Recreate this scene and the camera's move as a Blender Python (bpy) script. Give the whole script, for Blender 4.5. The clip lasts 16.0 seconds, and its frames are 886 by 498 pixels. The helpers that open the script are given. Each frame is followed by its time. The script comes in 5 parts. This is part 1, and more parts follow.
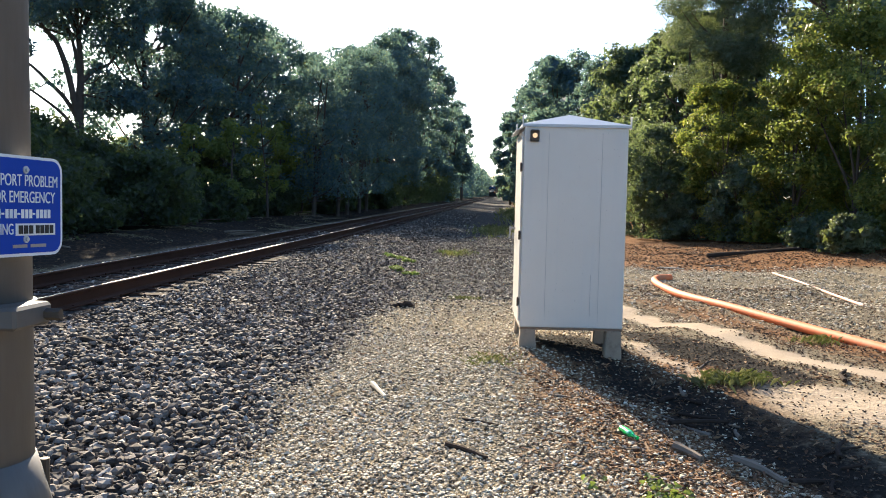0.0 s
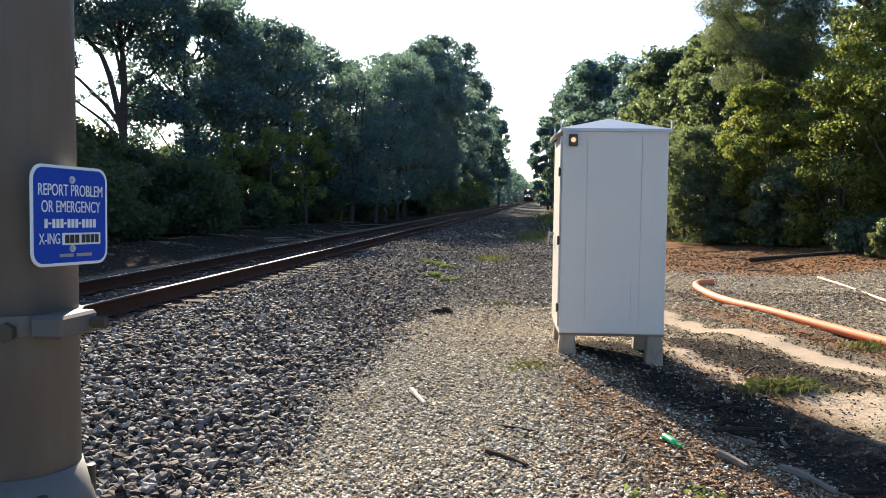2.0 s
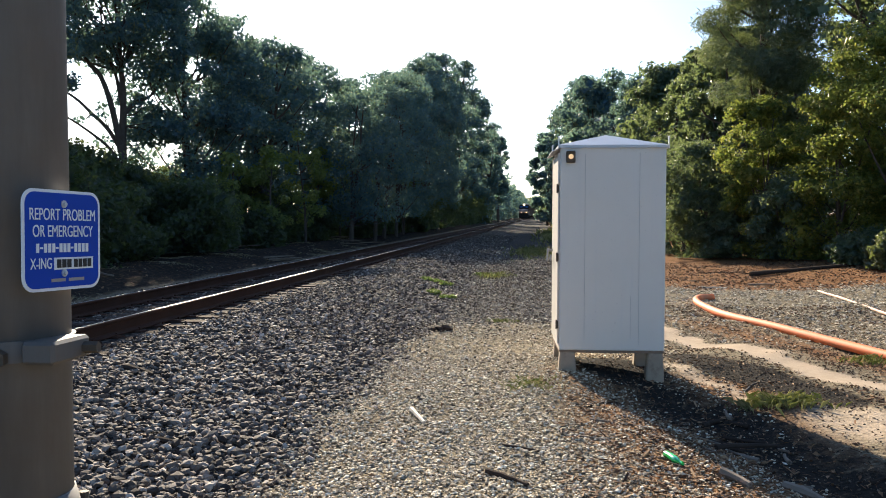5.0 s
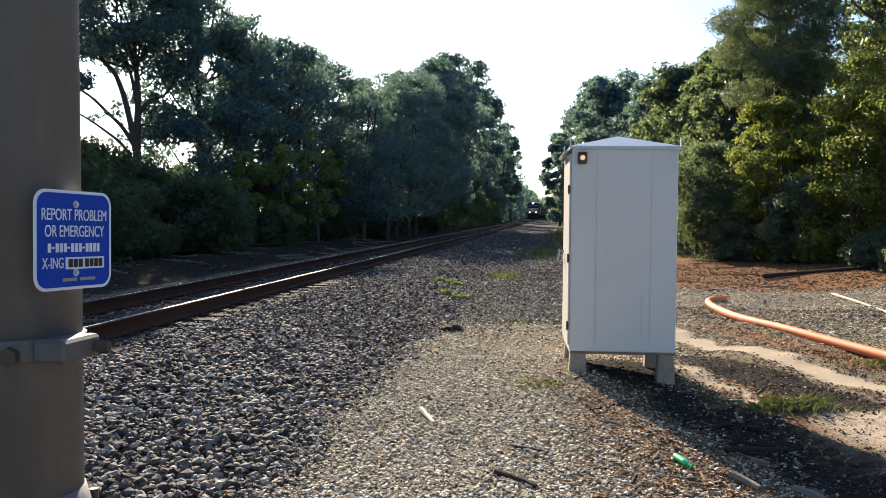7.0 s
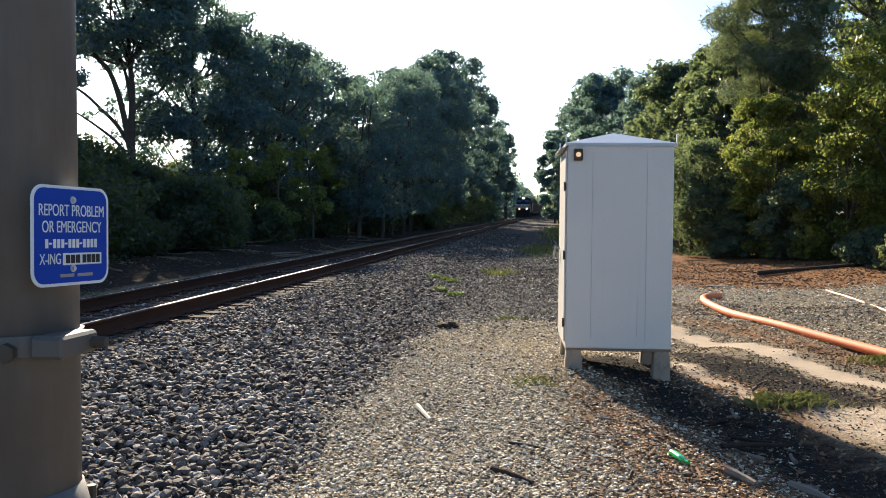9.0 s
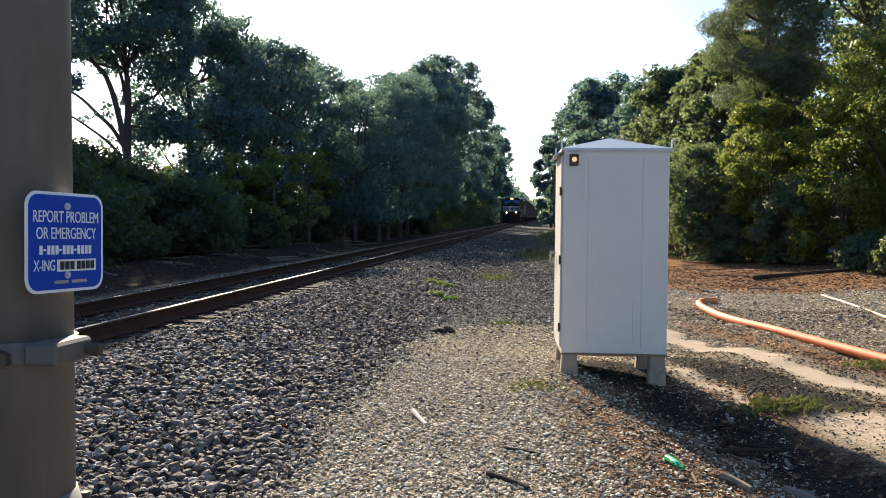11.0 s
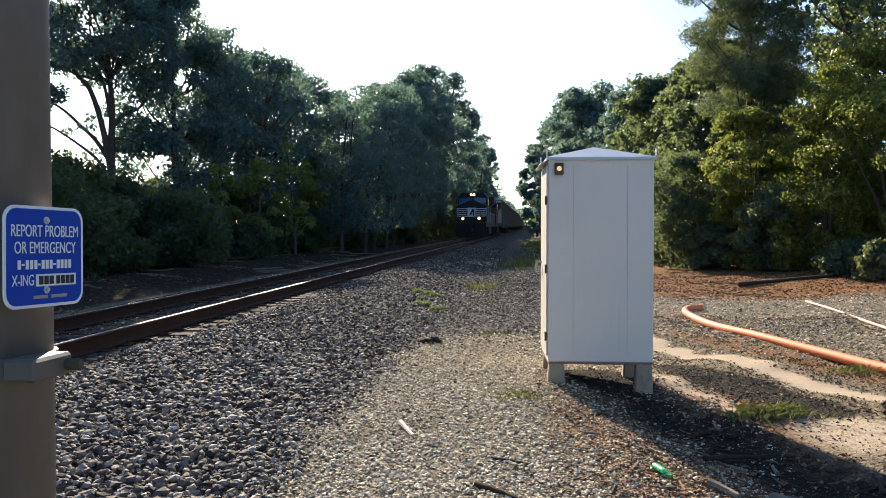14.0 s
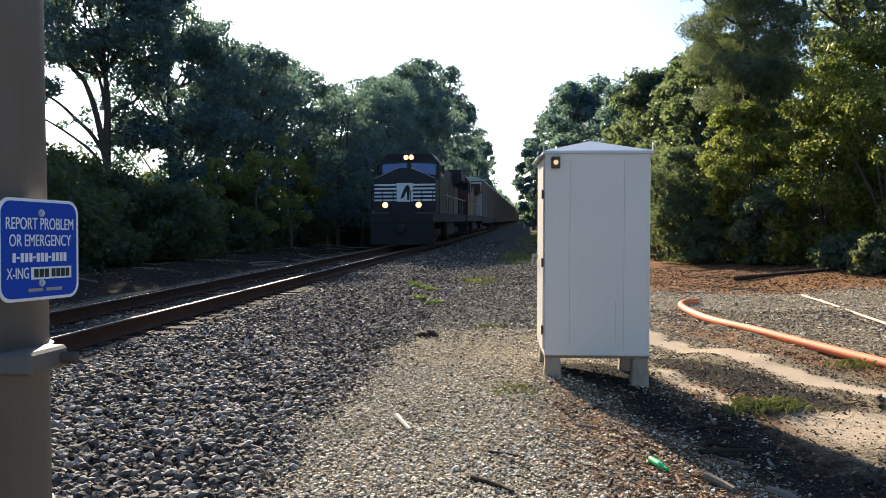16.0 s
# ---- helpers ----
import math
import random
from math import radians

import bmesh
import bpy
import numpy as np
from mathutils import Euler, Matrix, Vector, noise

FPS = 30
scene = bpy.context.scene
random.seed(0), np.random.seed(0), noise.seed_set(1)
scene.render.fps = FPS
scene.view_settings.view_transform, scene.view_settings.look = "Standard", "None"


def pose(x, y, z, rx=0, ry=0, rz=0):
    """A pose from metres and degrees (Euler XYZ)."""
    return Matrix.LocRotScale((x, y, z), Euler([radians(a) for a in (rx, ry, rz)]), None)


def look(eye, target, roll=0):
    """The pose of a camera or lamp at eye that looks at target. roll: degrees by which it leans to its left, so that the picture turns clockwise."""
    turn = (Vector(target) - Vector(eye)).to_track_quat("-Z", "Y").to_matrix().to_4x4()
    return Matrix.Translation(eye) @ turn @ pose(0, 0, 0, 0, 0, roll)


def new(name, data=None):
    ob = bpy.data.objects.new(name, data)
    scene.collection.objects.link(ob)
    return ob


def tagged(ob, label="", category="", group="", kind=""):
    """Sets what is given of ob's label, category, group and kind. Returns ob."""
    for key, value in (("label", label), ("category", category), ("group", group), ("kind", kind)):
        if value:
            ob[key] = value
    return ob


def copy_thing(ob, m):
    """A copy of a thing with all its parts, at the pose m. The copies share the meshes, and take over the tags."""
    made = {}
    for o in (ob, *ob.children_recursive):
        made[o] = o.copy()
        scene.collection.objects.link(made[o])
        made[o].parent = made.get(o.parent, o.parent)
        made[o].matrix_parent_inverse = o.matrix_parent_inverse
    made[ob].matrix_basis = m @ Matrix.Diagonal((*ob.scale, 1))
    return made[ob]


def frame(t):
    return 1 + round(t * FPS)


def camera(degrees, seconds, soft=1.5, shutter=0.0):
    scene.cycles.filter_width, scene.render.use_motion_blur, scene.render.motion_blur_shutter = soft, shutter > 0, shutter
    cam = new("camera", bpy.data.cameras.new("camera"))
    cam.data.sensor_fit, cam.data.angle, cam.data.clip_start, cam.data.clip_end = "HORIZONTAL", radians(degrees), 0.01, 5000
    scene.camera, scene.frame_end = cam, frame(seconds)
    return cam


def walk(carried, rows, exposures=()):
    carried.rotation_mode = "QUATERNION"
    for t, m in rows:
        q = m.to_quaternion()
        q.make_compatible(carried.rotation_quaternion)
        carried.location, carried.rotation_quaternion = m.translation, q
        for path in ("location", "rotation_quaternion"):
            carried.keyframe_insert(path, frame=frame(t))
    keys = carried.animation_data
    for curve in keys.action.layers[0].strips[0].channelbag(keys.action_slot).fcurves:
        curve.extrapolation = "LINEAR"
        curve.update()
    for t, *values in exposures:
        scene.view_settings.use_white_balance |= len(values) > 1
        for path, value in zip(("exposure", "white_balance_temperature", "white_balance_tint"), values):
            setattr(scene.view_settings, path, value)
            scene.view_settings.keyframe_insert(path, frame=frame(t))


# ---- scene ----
# A level crossing beside a single railway line: relay cabinet, signal mast, wooded cutting, oncoming freight train.
# World: y runs along the line, away from the crossing; x to the right; z up. The line climbs gently.

# ---- camera ----
cam = camera(57.3, 16.0, soft=0.95)
HELD = [
    (0.0, -0.015, -0.025, 1.602, -3.12, -0.81, 4.37),
    (0.5, -0.019, -0.013, 1.605, -3.00, -0.78, 4.62),
    (1.0, -0.020, -0.013, 1.607, -2.84, -0.69, 4.90),
    (1.5, -0.023, -0.012, 1.605, -2.81, -0.75, 5.82),
    (2.0, -0.025, -0.009, 1.604, -2.75, -0.34, 6.99),
    (2.5, -0.026, -0.001, 1.601, -3.16, -0.28, 7.15),
    (3.0, -0.035, 0.002, 1.605, -3.12, -0.27, 6.90),
    (3.5, -0.029, 0.012, 1.603, -3.34, -0.24, 6.36),
    (4.0, -0.020, 0.008, 1.607, -2.80, -0.38, 6.68),
    (4.5, -0.020, 0.010, 1.609, -2.49, -0.22, 6.76),
    (4.7, -0.017, 0.009, 1.613, -1.61, 0.17, 6.91),
    (6.8, -0.007, 0.004, 1.614, -1.49, -0.12, 7.56),
    (7.0, 0.000, 0.000, 1.620, -1.58, -0.12, 7.84),
    (7.5, -0.006, -0.002, 1.616, -1.74, -0.33, 7.67),
    (8.0, -0.006, -0.001, 1.617, -1.79, -0.28, 7.44),
    (8.5, -0.006, -0.001, 1.617, -1.84, -0.17, 7.50),
    (9.0, -0.009, -0.000, 1.615, -1.76, -0.08, 7.49),
    (11.5, -0.004, -0.001, 1.623, -1.20, -0.07, 7.12),
    (12.0, -0.002, -0.003, 1.624, -0.89, 0.15, 7.04),
    (12.5, 0.000, -0.003, 1.623, -1.02, 0.41, 6.79),
    (13.0, 0.003, -0.001, 1.623, -1.21, 0.46, 6.60),
    (13.5, -0.000, 0.008, 1.624, -1.11, 0.37, 6.48),
    (14.0, 0.001, 0.009, 1.624, -0.78, 0.38, 6.28),
    (14.5, 0.001, 0.007, 1.624, -0.95, 0.41, 6.19),
    (15.0, 0.002, 0.008, 1.624, -0.95, 0.41, 6.19),
    (15.5, 0.000, 0.012, 1.622, -1.14, 0.42, 5.88),
    (16.0, -0.002, 0.015, 1.622, -1.21, 0.33, 6.02),
]
PATH = [(t, pose(x, y, z, 90 + p, r, w)) for t, x, y, z, p, r, w in HELD]
walk(cam, PATH, exposures=[(0.0, 1.88, 5850, 10), (2.0, 1.78, 5850, 10), (4.0, 1.58, 5850, 10), (7.0, 1.60, 5850, 10), (16.0, 1.61, 5850, 10)])

# ---- light ----
SUN_ELEV, SUN_AZ = 23.6, -21.0  # azimuth from +y towards +x
world = bpy.data.worlds.new("sky")
scene.world = world
world.use_nodes = True
wn, wl = world.node_tree.nodes, world.node_tree.links
sky = wn.new("ShaderNodeTexSky")
sky.sky_type = "NISHITA"
sky.sun_disc = False
sky.sun_elevation, sky.sun_rotation = radians(SUN_ELEV), radians(SUN_AZ % 360)
sky.air_density, sky.dust_density, sky.ozone_density = 1.0, 1.0, 3.2
wl.new(sky.outputs[0], wn["Background"].inputs[0])
wn["Background"].inputs[1].default_value = 0.068

sun = new("sun", bpy.data.lights.new("sun", "SUN"))
sun.data.energy, sun.data.angle, sun.data.color = 5.0, radians(0.55), (1.0, 0.81, 0.55)
_s = Vector((math.sin(radians(SUN_AZ)) * math.cos(radians(SUN_ELEV)), math.cos(radians(SUN_AZ)) * math.cos(radians(SUN_ELEV)), math.sin(radians(SUN_ELEV))))
sun.matrix_world = look(_s * 200, (0, 0, 0))

# ---- the lie of the land ----
GRADE = 0.0146
TRACK_X = -5.97
RAIL_TOP = 0.364
RAIL_H = 0.195
rng = np.random.default_rng(7)


def smooth(a, b, v):
    s = np.clip((np.asarray(v, float) - a) / (b - a), 0, 1)
    return s * s * (3 - 2 * s)


def wave(x, y, s, k):
    """Cheap smooth unevenness, about -1 to 1."""
    return (np.sin(x * s * 1.3 + k + 1.7 * np.sin(y * s * 0.7 + k)) + np.sin(y * s * 1.1 - k * 2 + 1.3 * np.sin(x * s * 0.9))) * 0.5


def land(x, y):
    """Height of the ground."""
    x, y = np.asarray(x, float), np.asarray(y, float)
    z = GRADE * np.clip(y, -200, 900)
    u = x - TRACK_X
    z = z + 0.160 * (1 - smooth(1.7, 4.4, u)) * smooth(-3.0, -1.5, u)
    z = z - 0.018 * smooth(-1.9, -1.2, u) * smooth(1.75, 1.25, u)
    z = z - 0.06 * smooth(-2.0, -3.0, u) * (u < 0)
    z = z + 0.30 * smooth(-3.6, -6.0, u) * (u < 0) + 0.5 * smooth(-7.0, -14.0, u) * (u < 0)
    near = smooth(60, 25, y)
    z = z + 0.075 * np.exp(-((x - 0.10) / 0.62) ** 2 - ((y - 8.1) / 1.25) ** 2)
    z = z - 0.05 * smooth(0.5, 1.6, x) * near
    z = z - 0.16 * np.exp(-((x - 1.15 - 0.38 * (7.4 - y)) / 0.5) ** 2) * smooth(8.5, 7.2, y) * smooth(2.0, 3.5, y)
    z = z + 0.25 * smooth(5.5, 9.0, x) * smooth(10, 24, y)
    rough = 0.012 + 0.02 * smooth(0.6, 1.2, x) + 0.05 * smooth(-9.0, -11.0, x)
    z = z + rough * wave(x, y, 2.1, 0.4) + 0.4 * rough * wave(x, y, 6.3, 2.0)
    return z


def sand_mask(x, y):
    a = x - (1.72 + (11.9 - y) * 0.42) - 0.25 * wave(x, y, 1.5, 1.0) - 0.09 * wave(x, y, 5.0, 2.0) - 0.05 * wave(x, y, 10.0, 4.0)
    band = 1.3 * np.exp(-(a / 0.21) ** 2) * smooth(6.5, 8.0, y) * smooth(13.5, 11.5, y)
    low = np.exp(-(((x - 2.75 - 0.3 * (6.6 - y)) / 0.75) ** 2 + ((y - 6.6) / 0.75) ** 2) ** 2)
    fringe = 0.5 * np.exp(-((x - 1.55 - (8.6 - y) * 0.36 - 0.06 * wave(x, y, 6.0, 1.0)) / 0.13) ** 2) * smooth(7.2, 7.6, y) * smooth(9.6, 9.0, y)
    return np.clip(band + 0.5 * low + fringe, 0, 1)


def dark_patch_shade_mask(x, y):
    # the one real dark patch of ground
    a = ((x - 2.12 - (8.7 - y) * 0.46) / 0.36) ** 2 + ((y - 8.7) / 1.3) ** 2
    # cabinet's cast shade, darkened into the ground along the shadow's direction
    gully_shade = 0.58 * np.exp(-((x - 1.3 - 0.38 * (7.4 - y) - 0.12 * wave(x, y, 3.0, 0.7)) / 0.58) ** 2) * smooth(9.0, 7.8, y) * smooth(2.8, 4.4, y)
    # shade beneath the cabinet, painted as a dark oval
    cabinet_shade = 0.9 * np.exp(-(((x - 0.80) / 0.50) ** 2 + ((y - 8.55) / 0.65) ** 2) ** 2)
    # shaded near face of the mound, put in as darker ground
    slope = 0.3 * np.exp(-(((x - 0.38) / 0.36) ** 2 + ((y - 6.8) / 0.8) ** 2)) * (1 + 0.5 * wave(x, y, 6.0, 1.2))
    gully_shade = np.maximum(np.maximum(gully_shade, cabinet_shade), slope)
    # tree shade over the far bank, likewise put in as darker ground
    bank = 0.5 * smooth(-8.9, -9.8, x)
    return np.maximum(np.maximum(gully_shade, bank), np.clip(1.5 - a + 0.25 * wave(x, y, 4, 3), 0, 1))


def litter_mask(x, y):
    edge = 18.7 + 0.6 * wave(x, y, 0.9, 0.2)
    back = smooth(edge - 0.7, edge + 1.2, y) * smooth(0.2, 1.8, x)
    near = smooth(-0.35, 0.75, x + 0.25 * wave(x, y, 2.2, 5.0) + 0.16 * (y - 6.5)) * smooth(9.2, 8.2, y) * smooth(2.2, 4.0, y) * smooth(2.6, 1.9, x) * 0.48
    mid = 0.45 * smooth(1.3, 1.8, x) * np.exp(-((x - 2.6 - (11.9 - y) * 0.42) / 0.5) ** 2) * smooth(15, 12, y)
    path = 0.25 * smooth(-2.0, -1.4, x) * smooth(10.0, 16.0, y) * smooth(1.6, 1.0, x)
    left = 0.5 * smooth(-8.8, -10.0, x)
    far = smooth(30, 55, y) * smooth(-1.2, 0.8, x) * 0.35
    return np.clip(np.maximum.reduce([back, near, mid, path, left, far]), 0, 1)


def ballast_mask(x, y):
    edge = smooth(-1.15, -2.35, x + 0.16 * wave(x, y, 3.0, 0.6) + 0.08 * wave(x, y, 9.0, 1.6)) * smooth(-9.4, -8.6, x)
    return np.maximum(edge, 0.75 * smooth(11.2, 13.0, y + 0.5 * wave(x, y, 2.0, 0.3)) * smooth(1.6, 0.4, x) * smooth(-3, -2, x) * smooth(900, 700, y))


# ---- materials ----
def material(name, build, rough=0.7, metal=0.0, spec=0.4):
    m = bpy.data.materials.new(name)
    m.use_nodes = True
    nt = m.node_tree
    b = nt.nodes["Principled BSDF"]
    b.inputs["Roughness"].default_value, b.inputs["Metallic"].default_value = rough, metal
    b.inputs["Specular IOR Level"].default_value = spec
    if build:
        build(nt, b)
    return m


def node(nt, kind, **values):
    n = nt.nodes.new("ShaderNode" + kind)
    for k, v in values.items():
        n.inputs[k.replace("_", " ")].default_value = v
    return n


def coords(nt):
    return nt.nodes.new("ShaderNodeTexCoord").outputs["Object"]


def mix(nt, fac, a, b):
    n = nt.nodes.new("ShaderNodeMix")
    n.data_type = "RGBA"
    for sock, v in ((n.inputs[0], fac), (n.inputs[6], a), (n.inputs[7], b)):
        if isinstance(v, (int, float)):
            sock.default_value = v
        elif isinstance(v, tuple):
            sock.default_value = (*v, 1)
        else:
            nt.links.new(v, sock)
    return n.outputs[2]


def noise_of(nt, scale, detail=4, rough=0.6, vec=None):
    n = node(nt, "TexNoise", Scale=scale, Detail=detail, Roughness=rough)
    nt.links.new(vec or coords(nt), n.inputs["Vector"])
    return n.outputs["Fac"]


def ramp(nt, fac, stops):
    n = nt.nodes.new("ShaderNodeValToRGB")
    el = n.color_ramp.elements
    while len(el) < len(stops):
        el.new(0.5)
    for e, (p, c) in zip(el, stops):
        e.position, e.color = p, (*c, 1)
    nt.links.new(fac, n.inputs[0])
    return n.outputs[0]


def bump(nt, b, height, strength=0.4, distance=0.01):
    n = node(nt, "Bump", Strength=strength, Distance=distance)
    nt.links.new(height, n.inputs["Height"])
    nt.links.new(n.outputs[0], b.inputs["Normal"])


def plain(name, c, rough=0.6, metal=0.0, vary=0.25, scale=6.0, grain=60.0, bumpy=0.15, spec=0.4, dirt=None):
    """Paint, metal or plastic with soft stains, fine grain and, where given, a dirt colour."""
    def build(nt, b):
        big = noise_of(nt, scale, 5)
        col = mix(nt, big, tuple(v * (1 - vary) for v in c), tuple(min(1, v * (1 + vary)) for v in c))
        if dirt:
            col = mix(nt, ramp(nt, noise_of(nt, scale * 0.6, 6, 0.7), [(0.52, (0, 0, 0)), (0.72, (1, 1, 1))]), col, dirt)
        nt.links.new(col, b.inputs["Base Color"])
        bump(nt, b, noise_of(nt, grain, 3), bumpy, 0.004)
    return material(name, build, rough, metal, spec)


def island(name, stops, rough=0.85, scale=40.0):
    """Loose pieces in one mesh, each in a shade of its own."""
    def build(nt, b):
        g = nt.nodes.new("ShaderNodeNewGeometry")
        col = ramp(nt, g.outputs["Random Per Island"], stops)
        col = mix(nt, noise_of(nt, scale, 3), mix(nt, 0.35, col, (0.03, 0.03, 0.03)), col)
        nt.links.new(col, b.inputs["Base Color"])
        bump(nt, b, noise_of(nt, scale * 2, 3), 0.3, 0.004)
    return material(name, build, rough, 0.0, 0.22)


def leafy(name, stops, glow=0.42, rough=0.5, through_tint=(0.26, 0.30, 0.05)):
    """Leaves: every one its own green, letting some light through."""
    def build(nt, b):
        g = nt.nodes.new("ShaderNodeNewGeometry")
        col = ramp(nt, g.outputs["Random Per Island"], stops)
        col = mix(nt, ramp(nt, noise_of(nt, 0.45, 3), [(0.35, (0, 0, 0)), (0.7, (1, 1, 1))]), mix(nt, 0.35, col, (0.01, 0.025, 0.012)), col)
        nt.links.new(col, b.inputs["Base Color"])
        tr = nt.nodes.new("ShaderNodeBsdfTranslucent")
        nt.links.new(mix(nt, 0.55, col, through_tint), tr.inputs["Color"])
        mx = nt.nodes.new("ShaderNodeMixShader")
        mx.inputs[0].default_value = glow
        out = nt.nodes["Material Output"]
        nt.links.new(b.outputs[0], mx.inputs[1])
        nt.links.new(tr.outputs[0], mx.inputs[2])
        nt.links.new(mx.outputs[0], out.inputs["Surface"])
    return material(name, build, rough, 0.0, 0.45)


def ground_build(nt, b):
    def attr(n):
        a = nt.nodes.new("ShaderNodeAttribute")
        a.attribute_name = n
        return a.outputs["Fac"]
    c = coords(nt)
    fine, mid, big = noise_of(nt, 55, 5, 0.7, c), noise_of(nt, 9, 5, 0.65, c), noise_of(nt, 0.8, 4, 0.6, c)
    vor = node(nt, "TexVoronoi", Scale=38.0)
    nt.links.new(c, vor.inputs["Vector"])
    grit = mix(nt, vor.outputs["Color"], (0.11, 0.085, 0.052), (0.40, 0.33, 0.22))
    gravel = mix(nt, fine, mix(nt, 0.45, grit, (0.07, 0.062, 0.05)), grit)
    vb = node(nt, "TexVoronoi", Scale=13.0)
    nt.links.new(c, vb.inputs["Vector"])
    stone = mix(nt, vb.outputs["Color"], (0.07, 0.065, 0.06), (0.26, 0.235, 0.21))
    stone = mix(nt, ramp(nt, vb.outputs["Distance"], [(0.25, (1, 1, 1)), (0.6, (0, 0, 0))]), (0.035, 0.032, 0.03), stone)
    litter = ramp(nt, fine, [(0.25, (0.05, 0.024, 0.011)), (0.5, (0.25, 0.118, 0.048)), (0.72, (0.48, 0.25, 0.105))])
    litter = mix(nt, mid, mix(nt, 0.4, litter, (0.10, 0.075, 0.05)), litter)
    sand = mix(nt, fine, mix(nt, mid, (0.27, 0.205, 0.14), (0.40, 0.315, 0.225)), mix(nt, mid, (0.44, 0.345, 0.245), (0.64, 0.53, 0.40)))
    # colour of the dark patch, and of the shade painted by the same mask
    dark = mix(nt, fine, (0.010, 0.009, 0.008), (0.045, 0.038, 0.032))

    def over(under, top, mask):
        f = node(nt, "Math")
        f.operation = "MULTIPLY_ADD"
        f.inputs[1].default_value = 0.9
        nt.links.new(mid, f.inputs[0])
        nt.links.new(mask, f.inputs[2])
        return mix(nt, ramp(nt, f.outputs[0], [(0.62, (0, 0, 0)), (0.95, (1, 1, 1))]), under, top)
    col = over(gravel, litter, attr("litter"))
    col = over(col, sand, attr("sand"))
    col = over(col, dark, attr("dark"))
    col = over(col, stone, attr("ballast"))
    col = mix(nt, big, mix(nt, 0.25, col, (0.05, 0.045, 0.035)), col)
    nt.links.new(col, b.inputs["Base Color"])
    h = node(nt, "Math")
    h.operation = "ADD"
    nt.links.new(fine, h.inputs[0])
    nt.links.new(vor.outputs["Distance"], h.inputs[1])
    calm = node(nt, "Math")
    calm.operation = "MULTIPLY_ADD"
    calm.inputs[1].default_value, calm.inputs[2].default_value = -0.85, 1.0
    nt.links.new(attr("sand"), calm.inputs[0])
    hs = node(nt, "Math")
    hs.operation = "MULTIPLY"
    nt.links.new(h.outputs[0], hs.inputs[0])
    nt.links.new(calm.outputs[0], hs.inputs[1])
    bump(nt, b, hs.outputs[0], 0.6, 0.02)


M_GROUND = material("ground", ground_build, 1.0, 0.0, 0.04)
M_STONE = island("ballast_stone", [(0.0, (0.022, 0.016, 0.012)), (0.35, (0.092, 0.068, 0.051)), (0.62, (0.160, 0.126, 0.100)), (0.85, (0.28, 0.23, 0.185)), (1.0, (0.56, 0.48, 0.40))], 0.85)
M_GRAVEL = island("pea_gravel", [(0.0, (0.08, 0.058, 0.036)), (0.2, (0.33, 0.26, 0.17)), (0.5, (0.62, 0.51, 0.35)), (0.8, (0.80, 0.69, 0.50)), (1.0, (0.95, 0.88, 0.72))], 0.85)
M_LITTER = island("dead_leaf", [(0.0, (0.07, 0.035, 0.017)), (0.5, (0.20, 0.10, 0.046)), (1.0, (0.40, 0.25, 0.13))], 0.8)
M_SOIL = island("dark_soil_crumb", [(0.0, (0.025, 0.018, 0.012)), (0.5, (0.09, 0.06, 0.036)), (0.85, (0.14, 0.10, 0.065)), (1.0, (0.24, 0.19, 0.14))], 0.9)
M_BARK = plain("bark", (0.075, 0.06, 0.048), 0.9, vary=0.5, scale=3, grain=14, bumpy=0.8)
M_DEADWOOD = plain("weathered_wood", (0.20, 0.155, 0.115), 0.85, vary=0.4, scale=5, grain=40, bumpy=0.6)
M_DARKWOOD = plain("rotten_wood", (0.045, 0.032, 0.024), 0.95, vary=0.4, scale=5, grain=40, bumpy=0.6, spec=0.1)
M_PALEWOOD = plain("bleached_wood", (0.55, 0.48, 0.38), 0.8, vary=0.2, scale=9, grain=50, bumpy=0.4)
M_TIE = plain("creosoted_wood", (0.045, 0.029, 0.021), 0.95, vary=0.45, scale=4, grain=30, bumpy=0.7, dirt=(0.075, 0.048, 0.034), spec=0.08)
M_RAIL = plain("rusty_rail_steel", (0.060, 0.028, 0.017), 0.85, 0.1, 0.35, 3, 60, 0.3, 0.15)
M_RAILTOP = plain("polished_rail_steel", (0.30, 0.29, 0.28), 0.6, 0.8, 0.08, 8, 90, 0.04)
def cabinet_paint(nt, b):
    mp = nt.nodes.new("ShaderNodeMapping")
    mp.inputs["Scale"].default_value = (14.0, 14.0, 0.7)
    nt.links.new(coords(nt), mp.inputs["Vector"])
    streak = noise_of(nt, 1.2, 6, 0.65, mp.outputs[0])
    col = mix(nt, noise_of(nt, 1.8, 4), (0.57, 0.53, 0.47), (0.65, 0.61, 0.55))
    col = mix(nt, ramp(nt, streak, [(0.52, (0, 0, 0)), (0.78, (0.35, 0.35, 0.35))]), col, (0.53, 0.515, 0.49))
    speck = ramp(nt, noise_of(nt, 46, 2, 0.5), [(0.70, (0, 0, 0)), (0.76, (1, 1, 1))])
    col = mix(nt, speck, col, (0.36, 0.33, 0.29))
    nt.links.new(col, b.inputs["Base Color"])
    bump(nt, b, noise_of(nt, 3.5, 3), 0.08, 0.01)


